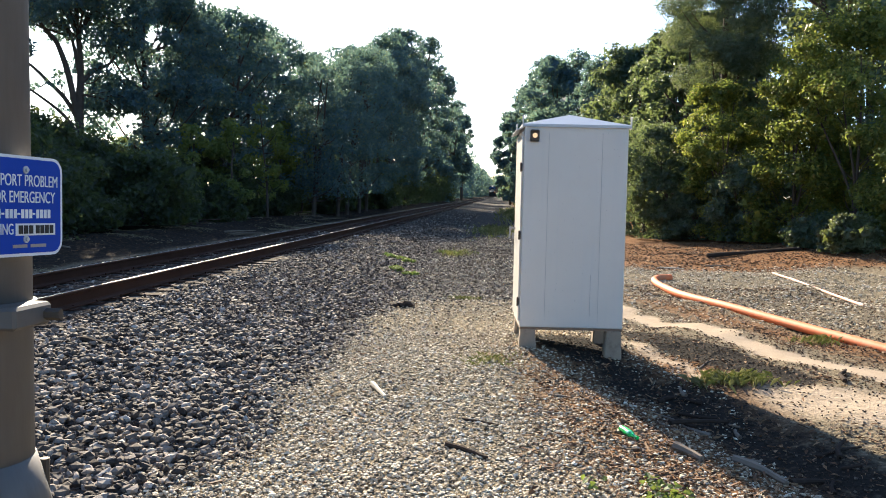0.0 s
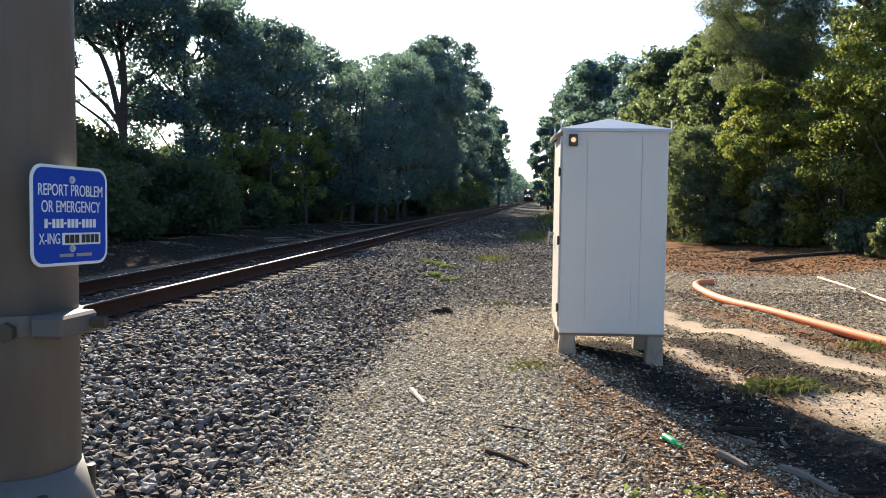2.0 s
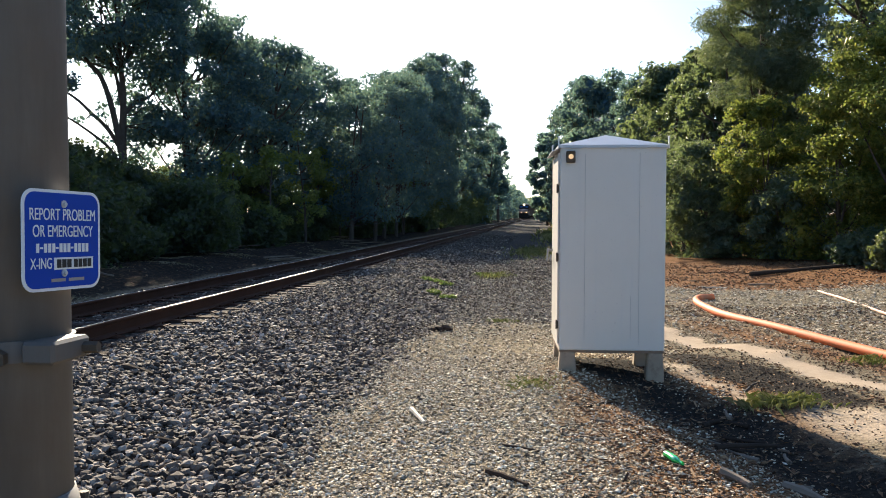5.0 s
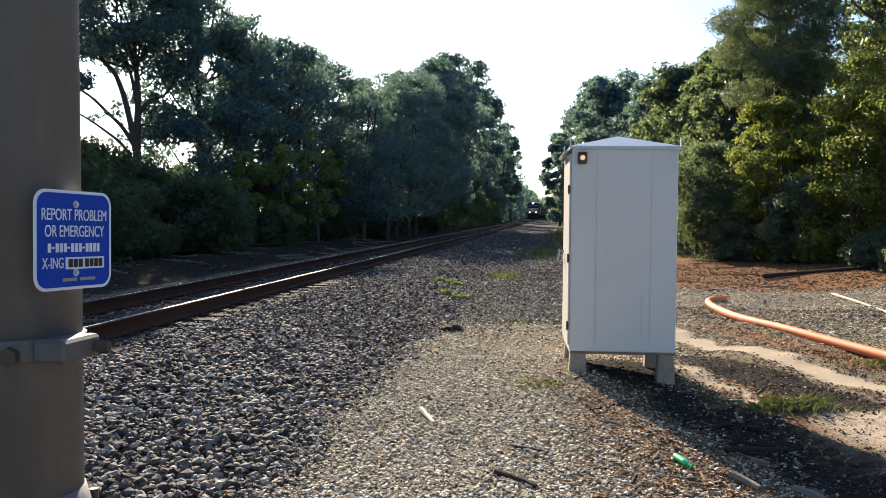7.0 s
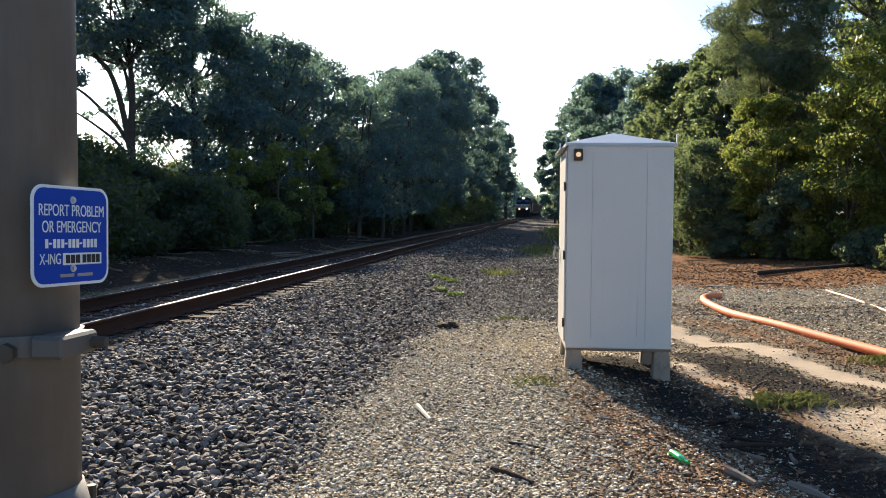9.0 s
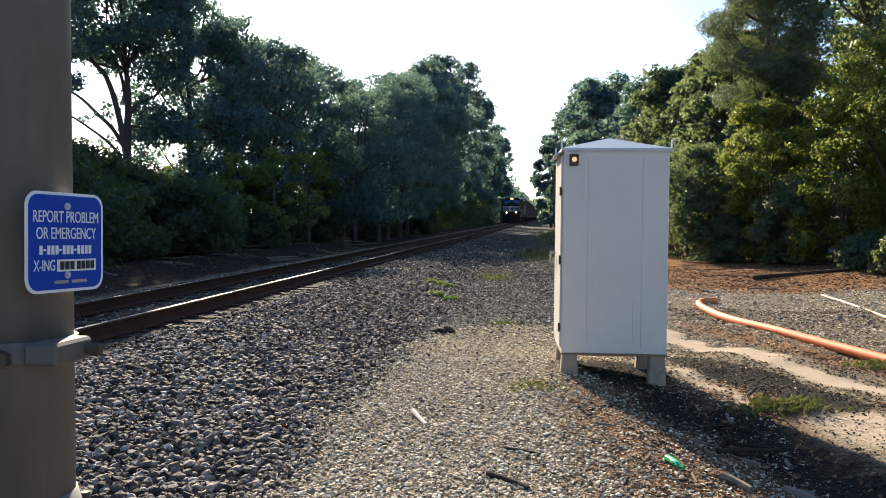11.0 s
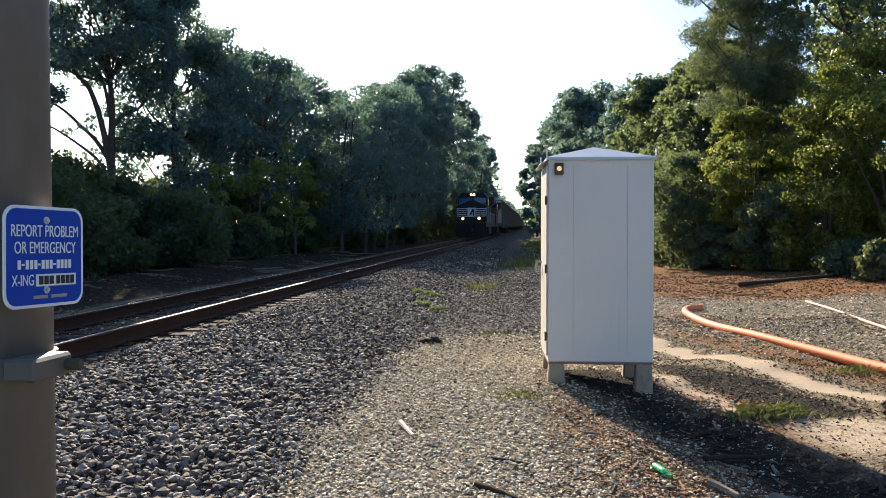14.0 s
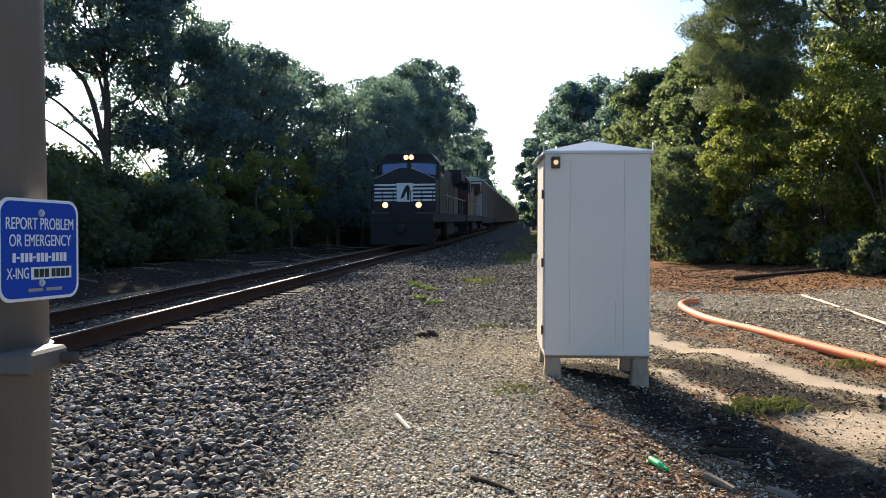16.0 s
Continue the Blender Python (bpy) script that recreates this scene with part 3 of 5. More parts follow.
# ---- track ----
def rails():
    h = RAIL_H
    half = [(0.070, 0.0), (0.070, 0.012), (0.020, 0.030), (0.009, 0.045), (0.009, h - 0.048), (0.034, h - 0.036), (0.037, h - 0.012), (0.030, h - 0.004), (0.013, h)]
    outline = half + [(-x, z) for x, z in half[::-1]]
    ys = np.concatenate([np.linspace(-30, 120, 61), np.linspace(130, 900, 40)])
    n = len(outline)
    for side in (-0.7535, 0.7535):
        v = np.array([[TRACK_X + side + x, y, rail_z(y) - h + z] for y in ys for x, z in outline])
        i, j = np.meshgrid(np.arange(len(ys) - 1), np.arange(n), indexing="ij")
        k = (j + 1) % n
        f = np.stack([i * n + j, i * n + k, (i + 1) * n + k, (i + 1) * n + j], -1).reshape(-1, 4)
        top = np.tile(np.arange(n), len(ys) - 1) == len(half) - 1
        rail = empty("rail")
        new("rail_body", np_mesh("rail_body", v, f[~top], M_RAIL)).parent = rail
        head = new("running_surface", np_mesh("running_surface", v, f[top], M_RAILTOP))
        head.parent = rail
        tagged(head, "bright worn running surface")
        tagged(rail, "rusty steel rail with a bright worn running surface", "rail", "rails of the line")


def ties():
    first = empty("railroad_tie")
    bm = box((2.6, 0.23, 0.18), (0, 0, -0.09), 0.012)
    tie = part("sleeper", bm, M_TIE, first)
    for s in (-0.7535, 0.7535):
        bm = box((0.36, 0.19, 0.014), (s, 0, 0.006), 0.003)
        for dx in (-0.085, 0.085):
            rod((s + dx, 0.05 * (1 if dx > 0 else -1), 0.0), (s + dx, 0.05 * (1 if dx > 0 else -1), 0.045), 0.012, sides=6, bm=bm)
        part("tie_plate", bm, M_RAIL, first, "rusty steel plate with spikes")
    tagged(first, "dark weathered timber tie under the rails", "railroad tie", "ties of the line")
    y, i = 3.0, 0
    while y < 130:
        m = pose(TRACK_X + random.uniform(-0.05, 0.05), y, rail_z(y) - RAIL_H - 0.012 + random.uniform(-0.006, 0.0), math.degrees(math.atan(GRADE)), 0, random.uniform(-1.2, 1.2))
        if i == 0:
            first.matrix_basis = m
        else:
            copy_thing(first, m)
        y += 0.52 + random.uniform(-0.02, 0.02)
        i += 1


# ---- relay cabinet ----
CAB_W, CAB_D, CAB_H = 1.03, 0.86, 2.015


def relay_cabinet():
    cab = empty("relay_cabinet", pose(0.665, 8.13, 0.385, 0, 0.45, 3.2))
    tagged(cab, "white painted steel railway relay cabinet on concrete legs", "cabinet")
    w, d, h = CAB_W, CAB_D, CAB_H
    body = part("body", box((w, d, h), (0, d / 2, h / 2), 0.008), M_WHITE, cab)
    for x, z0, z1 in ((-w / 2 + 0.245, 0.10, 1.94), (w / 2 - 0.255, 0.06, 1.95)):
        part("seam", box((0.003, 0.005, z1 - z0), (x, -0.001, (z0 + z1) / 2), 0.001), M_SEAM, body, "thin weathered vertical panel seam")
    part("scratch", box((0.003, 0.004, 0.42), (w / 2 - 0.335, -0.001, 0.33), 0.001), M_SEAM, body, "rusty scratch")
    part("sill", box((w - 0.006, d - 0.006, 0.026), (0, d / 2, -0.011), 0.004), M_RUST, cab, "rust-edged bottom rim")
    # roof: low hip with a drip edge
    bm = bmesh.new()
    o = 0.022
    e = [bm.verts.new((x, y, h + 0.012)) for x, y in ((-w / 2 - o, -o), (w / 2 + o, -o), (w / 2 + o, d + o), (-w / 2 - o, d + o))]
    lo = [bm.verts.new((v.co.x, v.co.y, h - 0.016)) for v in e]
    top = bm.verts.new((-0.02, d / 2, h + 0.155))
    for i in range(4):
        bm.faces.new((e[i], e[(i + 1) % 4], top))
        bm.faces.new((lo[i], lo[(i + 1) % 4], e[(i + 1) % 4], e[i]))
    bm.faces.new(lo[::-1])
    roof = part("roof", bm, M_ROOF, cab, "light grey low pyramid roof")
    for x in (-w / 2 - 0.018, w / 2 + 0.018):
        for y in (-0.016, d + 0.016):
            bm = box((0.012, 0.03, 0.11), (x, y, h + 0.03), 0.003)
            rod((x - 0.007, y, h + 0.078), (x + 0.007, y, h + 0.078), 0.018, sides=10, bm=bm)
            part("lifting_lug", bm, M_ROOF, cab)
    # door on the side that faces the track
    door = part("door", box((0.018, d - 0.07, h - 0.12), (-w / 2 - 0.010, d / 2, h / 2), 0.004), M_WHITE, cab, "white side door")
    for z in (0.25, 0.92, 1.60):
        bm = box((0.02, 0.035, 0.075), (-w / 2 - 0.018, 0.05, z), 0.003)
        rod((-w / 2 - 0.026, 0.034, z - 0.045), (-w / 2 - 0.026, 0.034, z + 0.045), 0.008, sides=8, bm=bm)
        part("hinge", bm, M_STAIN, door, "dark steel hinge")
    bm = rod((-w / 2 - 0.02, d - 0.16, 0.97), (-w / 2 - 0.075, d - 0.16, 0.97), 0.014, sides=8)
    rod((-w / 2 - 0.07, d - 0.16, 0.99), (-w / 2 - 0.085, d - 0.22, 0.86), 0.012, 0.009, sides=8, bm=bm)
    box((0.02, 0.05, 0.07), (-w / 2 - 0.045, d - 0.22, 0.89), 0.006, bm=bm)
    part("door_handle", bm, M_HARDWARE, door, "zinc swing handle with a padlock")
    part("rain_hood", box((0.075, d - 0.04, 0.012), (-w / 2 - 0.045, d / 2, h - 0.035), 0.003, Matrix.Rotation(radians(-22), 4, "Y")), M_ROOF, cab)
    # lamp
    lamp = part("indicator_lamp", box((0.088, 0.05, 0.115), (-w / 2 + 0.10, -0.024, h - 0.105), 0.008), M_STAIN, cab, "small lit amber lamp in a brown housing")
    bm = rod((-w / 2 + 0.10, -0.045, h - 0.105), (-w / 2 + 0.10, -0.062, h - 0.105), 0.026, 0.021, sides=14)
    part("lens", bm, M_AMBER, lamp)
    box((0.06, 0.04, 0.006), (-w / 2 + 0.10, -0.065, h - 0.062), bm=(bm := bmesh.new()))
    part("visor", bm, M_STAIN, lamp)
    # legs, down to the ground under each
    m = cab.matrix_basis
    for x in (-w / 2 + 0.085, w / 2 - 0.085):
        for y in (0.07, d - 0.07):
            g = m @ Vector((x, y, 0))
            foot = float(land(g.x, g.y)) - 0.08 - g.z
            bm = box((0.15, 0.13, -foot), (x, y, foot / 2 - 0.012), 0.012)
            for v in bm.verts:
                if v.co.z < foot / 2:
                    v.co.x = x + (v.co.x - x) * 1.24
            part("leg", bm, M_CONCRETE, cab, "stained square concrete leg")


# ---- signal mast with its notice ----
def text_mesh(words, size, parent, mat, m, name="lettering", widen=1.0):
    cu = bpy.data.curves.new(name, "FONT")
    cu.body, cu.size, cu.align_x, cu.align_y, cu.extrude = words, size, "CENTER", "CENTER", 0.0006
    tmp = bpy.data.objects.new(name, cu)
    me = bpy.data.meshes.new_from_object(tmp)
    bpy.data.objects.remove(tmp)
    me.materials.clear()
    me.materials.append(mat)
    ob = new(name, me)
    ob.parent = parent
    ob.matrix_basis = m @ Matrix.Diagonal((widen, 1, 1, 1))
    return ob


def rounded(w, h, r, k=6):
    out = []
    for cx, cy, a0 in ((w / 2 - r, h / 2 - r, 0), (-w / 2 + r, h / 2 - r, 90), (-w / 2 + r, -h / 2 + r, 180), (w / 2 - r, -h / 2 + r, 270)):
        out += [(cx + r * math.cos(radians(a0 + 90 * i / k)), cy + r * math.sin(radians(a0 + 90 * i / k))) for i in range(k + 1)]
    return out


MAST = Vector((-1.372, 1.93, 0))


def signal_mast():
    g = float(land(MAST.x, MAST.y))
    mast = empty("signal_mast", pose(MAST.x, MAST.y, g))
    tagged(mast, "thick dull aluminium crossing signal mast with grime streaks", "signal mast")
    part("pole", rod((0, 0, -0.1), (0, 0, 6.0 - g), 0.150, 0.140, 40), M_MAST, mast, shade=True)
    bm = rod((0, 0, 0.0), (0, 0, 0.70), 0.205, 0.205, 28)
    rod((0, 0, 0.70), (0, 0, 0.90), 0.205, 0.152, 28, bm)
    part("base_casting", bm, M_MAST, mast, "flared cast base", True)
    for a in range(4):
        c, s = math.cos(radians(a * 90 - 40)), math.sin(radians(a * 90 - 40))
        part("base_bolt", rod((c * 0.18, s * 0.18, 0.74), (c * 0.18, s * 0.18, 0.86), 0.013, sides=8), M_STAIN, mast)
    # clamp band with its ears and bolt
    z = 1.315 - g
    bm = bmesh.new()
    bmesh.ops.create_cone(bm, cap_ends=True, segments=40, radius1=0.158, radius2=0.158, depth=0.052, matrix=Matrix.Translation((0, 0, z)))
    clamp = part("clamp_band", bm, M_MAST, mast, "aluminium clamp band")
    bm = box((0.085, 0.16, 0.056), (0.166, -0.055, z), 0.008)
    part("clamp_ear", bm, M_MAST, clamp)
    part("clamp_bolt", rod((0.15, -0.01, z - 0.002), (0.245, 0.0, z - 0.002), 0.015, sides=6), M_STAIN, clamp, "rusty bolt end")
    part("nut", rod((0.075, -0.145, z - 0.01), (0.08, -0.168, z - 0.01), 0.024, sides=6), M_STAIN, clamp, "blackened nut")
    return mast


def notice():
    c = Vector((-1.204, 1.908, 1.584))
    u = Vector((0.135, 0.991, -0.012)).normalized()
    n = u.cross(Vector((0, 0, 1))).normalized()
    v = n.cross(u)
    m = Matrix(((u.x, v.x, n.x, c.x), (u.y, v.y, n.y, c.y), (u.z, v.z, n.z, c.z), (0, 0, 0, 1)))
    sign = empty("emergency_notice_sign", m)
    tagged(sign, "blue notice plate with white rim bolted to the mast", "sign")
    W, H = 0.275, 0.249
    part("plate", prism(rounded(W, H, 0.036), 0.003, Matrix.Translation((0, 0, -0.003))), M_SIGNWHITE, sign, "white rim")
    face = part("face", prism(rounded(W - 0.017, H - 0.015, 0.030), 0.0012, Matrix()), M_BLUE, sign, "saturated blue face")
    up = Matrix.Translation((0, 0, 0.0022))

    def row(words, y, size, widen):
        text_mesh(words, size, face, M_SIGNWHITE, up @ Matrix.Translation((0, y, 0)), widen=widen)
    row("REPORT PROBLEM", 0.062, 0.041, 0.70)
    row("OR EMERGENCY", 0.021, 0.041, 0.70)
    text_mesh("X-ING", 0.038, face, M_SIGNWHITE, up @ Matrix.Translation((-0.078, -0.058, 0)), widen=0.68)

    def bars(y, h, spans, mat, z=0.0012):
        for x0, x1 in spans:
            part("bar", box((x1 - x0, h, 0.0012), ((x0 + x1) / 2, y, z + 0.0008)), mat, face)
    # a number that is not spelt out
    bars(-0.019, 0.022, [(x, x + 0.0095) for x in (-0.095, -0.069, -0.055, -0.041, -0.016, -0.002, 0.012, 0.037, 0.051, 0.065, 0.079)], M_SIGNWHITE)
    bars(-0.019, 0.0045, ((-0.082, -0.073), (-0.029, -0.020), (0.024, 0.033)), M_SIGNWHITE)
    part("number_plate", box((0.142, 0.030, 0.0014), (0.036, -0.058, 0.0014)), M_SIGNWHITE, face, "white strip")
    bars(-0.058, 0.021, ((-0.026, -0.012), (-0.008, 0.006), (0.010, 0.024), (0.034, 0.047), (0.051, 0.064), (0.068, 0.081), (0.085, 0.098)), M_BLACK, 0.0024)
    bars(-0.099, 0.008, ((-0.045, 0.004), (0.016, 0.072)), M_HARDWARE)
    for y in (0.090, -0.082):
        bm = rod((0, y, 0.0), (0, y, 0.004), 0.0095, sides=14)
        rod((0, y, 0.004), (0, y, 0.009), 0.0055, sides=6, bm=bm)
        part("bolt", bm, M_RACKROOF, sign, "zinc bolt and washer")
    part("bracket", box((0.03, 0.18, 0.024), (0, 0, -0.016), 0.002), M_HARDWARE, sign)


# ---- small things on the ground ----
def on_land(x, y, up=0.0):
    return np.array([x, y, float(land(x, y)) + up])


def hose(name, ctrl, r, mat, label):
    p = curve_through([on_land(x, y, r * 0.9) for x, y in ctrl], 14)
    z = land(p[:, 0], p[:, 1]) + r * 0.8
    w = 12
    p[:, 2] = np.convolve(np.pad(z, w, "edge"), np.ones(2 * w + 1) / (2 * w + 1), "valid")
    v, f = tube(p, r, 16)
    vi, fi = tube(p, r * 0.84, 16)
    v, f = join([(v, f), (vi, fi[:, ::-1])])
    ob = new(name, np_mesh(name, v, f, mat, True))
    tagged(ob, label, "hose")
    return ob


def stick(x0, y0, x1, y1, r, mat, label, bend=0.03, name="stick", z=0.0):
    n = 7
    s = np.linspace(0, 1, n)
    x, y = x0 + (x1 - x0) * s, y0 + (y1 - y0) * s
    side = np.array([y0 - y1, x1 - x0])
    k = np.sin(s * np.pi) * bend + rng.normal(size=n) * bend * 0.2
    x, y = x + side[0] * k, y + side[1] * k
    line = (float(land(x0, y0)) * (1 - s) + float(land(x1, y1)) * s) + r * 0.9
    zz = np.maximum(line, land(x, y) + r * 0.35) + z * s
    p, q = np.stack([x, y, zz], -1), r * (1.1 - 0.45 * s) * rng.uniform(0.85, 1.15, n)
    p = np.vstack([p[0] - (p[1] - p[0]) * 0.03, p, p[-1] + (p[-1] - p[-2]) * 0.03])
    v, f = tube(p, np.concatenate([[q[0] * 0.3], q, [q[-1] * 0.3]]), 7)
    ob = new(name, np_mesh(name, v, f, mat))
    return tagged(ob, label, name.replace("_", " "))


def bottle():
    a, b = Vector(on_land(0.80, 5.50, 0.032)), Vector(on_land(0.90, 5.30, 0.030))
    d = (b - a).normalized()
    thing = empty("drink_bottle", Matrix.Translation(a) @ d.to_track_quat("Z", "Y").to_matrix().to_4x4())
    tagged(thing, "crumpled bright green plastic drink bottle lying on gravel", "bottle")
    prof = [(0.0, 0.004), (0.0, 0.026), (0.01, 0.032), (0.05, 0.030), (0.06, 0.033), (0.11, 0.031), (0.12, 0.033), (0.15, 0.031), (0.18, 0.018), (0.20, 0.013), (0.215, 0.013)]
    v, f = tube([(0.003 * math.sin(30 * z), 0, z * 1.0 + i * 1e-5) for i, (z, r) in enumerate(prof)], [r for z, r in prof], 14)
    v = v * np.array([0.85, 0.75, 0.82])
    def build(nt, b_):
        b_.inputs["Base Color"].default_value = (0.03, 0.62, 0.12, 1)
        b_.inputs["Transmission Weight"].default_value = 0.35
    mat = material("green_bottle_plastic", build, 0.18, 0.0, 0.6)
    o = new("bottle_body", np_mesh("bottle_body", v, f, mat, True))
    o.parent = thing
    part("cap", rod((0, 0, 0.173), (0, 0, 0.190), 0.0125, sides=14), mat, thing)


def tuft(name, x, y, spread, n, hgt, width, mat, label, lean=0.5):
    """Blades of grass or weed stems in one clump."""
    p = np.stack([x + rng.normal(size=n) * spread[0], y + rng.normal(size=n) * spread[1]], -1)
    base = np.stack([p[:, 0], p[:, 1], land(p[:, 0], p[:, 1])], -1)
    a = rng.uniform(0, 2 * np.pi, n)
    d = np.stack([np.cos(a), np.sin(a), np.zeros(n)], -1)
    h = hgt * rng.uniform(0.4, 1.15, (n, 1))
    side = np.stack([-np.sin(a), np.cos(a), np.zeros(n)], -1) * width * rng.uniform(0.6, 1.3, (n, 1))
    mid = base + d * h * lean * 0.3 + np.array([0, 0, 1]) * h * 0.6
    tip = base + d * h * lean * rng.uniform(0.5, 1.4, (n, 1)) + np.array([0, 0, 1]) * h * rng.uniform(0.65, 1.0, (n, 1))
    v = np.stack([base - side * 0.5, base + side * 0.5, mid + side * 0.5, tip, mid - side * 0.5], 1).reshape(-1, 3)
    f = np.arange(n * 5).reshape(n, 5)
    return tagged(new(name, np_mesh(name, v, f, mat)), label, name.replace("_", " "), kind="stuff")


def small_things():
    hose("orange_duct", [(3.26, 16.15), (2.98, 16.0), (2.78, 15.1), (2.86, 13.4), (3.20, 12.0), (3.64, 10.5), (4.05, 9.0), (4.6, 7.2)], 0.062, M_ORANGE,
         "thick orange plastic duct lying in a long curve")
    hose("thin_hose", [(5.80, 18.0), (5.74, 16.6), (5.60, 14.6), (5.50, 12.8)], 0.024, M_PALEHOSE, "thin faded pink hose on the gravel")
    bottle()
    stick(-1.08, 6.55, -0.92, 6.17, 0.022, M_PALEWOOD, "bleached white stick on the gravel", 0.004)
    stick(1.12, 5.30, 1.25, 5.12, 0.030, M_DEADWOOD, "split weathered wood chunk", 0.05, "wood_chunk")
    stick(5.5, 22.5, 8.1, 22.9, 0.065, M_DARKWOOD, "dark rotting log at the edge of the bushes", 0.02, "log")
    stick(4.6, 23.4, 6.0, 22.8, 0.02, M_DARKWOOD, "fallen dead branch in leaf litter", 0.08, "branch")
    stick(3.5, 18.9, 4.1, 18.8, 0.02, M_PALEWOOD, "bleached stick at the gravel edge")
    stick(4.7, 19.4, 5.3, 19.55, 0.02, M_DEADWOOD, "grey stick at the gravel edge")
    for x0, y0, x1, y1, r, m in ((-3.97, 7.26, -3.55, 7.02, 0.03, M_DARKWOOD), (-2.66, 5.26, -2.35, 5.22, 0.022, M_DARKWOOD), (-2.05, 5.62, -1.78, 5.43, 0.012, M_DEADWOOD),
                                 (-2.07, 5.45, -1.94, 5.14, 0.010, M_PALEWOOD), (-0.29, 5.60, -0.02, 5.48, 0.012, M_DARKWOOD), (-0.36, 5.02, -0.10, 4.78, 0.018, M_DARKWOOD),
                                 (0.30, 6.7, 0.62, 7.05, 0.012, M_DARKWOOD), (0.35, 6.35, 0.75, 6.2, 0.010, M_DEADWOOD), (1.25, 6.1, 1.75, 6.4, 0.02, M_DARKWOOD), (1.5, 5.3, 1.72, 4.95, 0.03, M_DEADWOOD),
                                 (1.9, 8.0, 2.15, 8.35, 0.008, M_DEADWOOD), (3.0, 7.3, 3.25, 7.9, 0.02, M_DARKWOOD), (-1.9, 10.9, -1.55, 10.6, 0.012, M_DARKWOOD), (0.2, 5.9, 0.5, 5.75, 0.009, M_DEADWOOD)):
        stick(x0, y0, x1, y1, r, m, "dark broken stick lying on stones" if m is M_DARKWOOD else "pale dry stick lying on the ground", 0.06)
    for i in range(22):
        y, a = random.uniform(5.0, 7.2), random.uniform(0, math.pi)
        x = 1.15 + 0.36 * (7.2 - y) + random.uniform(-0.35, 0.5)
        l = random.uniform(0.08, 0.34)
        stick(x, y, x + l * math.cos(a), y + l * math.sin(a), random.uniform(0.008, 0.022), M_DARKWOOD if i % 3 else M_DEADWOOD, "dark splinter of bark trodden into the soil" if i % 3 else "weathered wood splinter on the soil", 0.08, "wood_chunk")
    for i in range(16):
        x, y, a = random.uniform(-13.5, -9.8), random.uniform(14, 50), random.uniform(-0.5, 0.5)
        l = random.uniform(0.6, 1.8)
        stick(x, y, x + l * math.cos(a), y + l * math.sin(a), random.uniform(0.015, 0.04), M_DEADWOOD, "dry fallen branch on the far bank", 0.1, "branch", 0.1)
    # straw on the far bank
    for i in range(14):
        tuft("dry_grass", random.uniform(-12.6, -9.2), 13 + i * 2.6, (0.5, 0.35), 260, 0.05, 0.012, L_STRAW, "flattened pale straw on the shaded far bank", 2.4)
    # clod and debris
    xy = np.array([[-1.44, 11.2], [-1.34, 11.25], [-1.52, 11.15]])
    v, f = pebbles(xy, np.array([0.11, 0.08, 0.07]), True)
    tagged(new("dirt_clod", np_mesh("dirt_clod", v, f, M_DARKWOOD)), "dark clod of earth on the gravel path", "clod")
    # weeds
    for x0, y0, x1, y1, k, n in ((-2.85, 19.4, -2.05, 18.1, 12, 700), (-2.35, 16.6, -1.70, 15.2, 10, 600), (0.45, 4.38, 1.0, 4.30, 6, 110), (-1.75, 21.6, -1.2, 20.6, 6, 200)):
        s = rng.random(k)
        cx, cy = x0 + (x1 - x0) * s + rng.normal(size=k) * 0.06, y0 + (y1 - y0) * s + rng.normal(size=k) * 0.08
        q = rng.uniform(0.05, 0.13, k)
        v, f = leaves(np.stack([cx, cy, land(cx, cy) + 0.05], -1), np.stack([q, q, q * 0.45], -1), n, 0.045, 0.7, 0.3, 0.9)
        tagged(new("weed", np_mesh("weed", v, f, L_WEED)), "low green leafy weeds growing through the stones", "weed", kind="stuff")
    tuft("grass", 2.05, 7.35, (0.17, 0.10), 420, 0.11, 0.0035, L_GRASS, "tuft of dry green grass in sandy soil", 0.9)
    tuft("grass", 3.6, 9.5, (0.12, 0.10), 130, 0.10, 0.004, L_GRASS, "small grass tuft beside the orange duct", 0.7)
    tuft("grass", -0.6, 12.2, (0.10, 0.08), 90, 0.06, 0.004, L_GRASS, "low dry grass tuft on the gravel path", 0.9)
    tuft("grass", -0.12, 7.5, (0.16, 0.14), 200, 0.05, 0.003, L_GRASS, "sparse dry grass in front of the cabinet", 0.9)
    tuft("grass", -1.3, 21.0, (0.2, 0.4), 130, 0.15, 0.010, L_GRASS, "dry grass tuft at the foot of the ballast", 0.7)
    tuft("grass", -0.4, 35.0, (0.4, 2.6), 700, 0.18, 0.02, L_GRASS, "grassy verge beside the line", 0.8)
    tuft("grass", 0.9, 62.0, (0.6, 9.0), 900, 0.4, 0.04, L_GRASS, "grassy verge beside the line", 0.8)


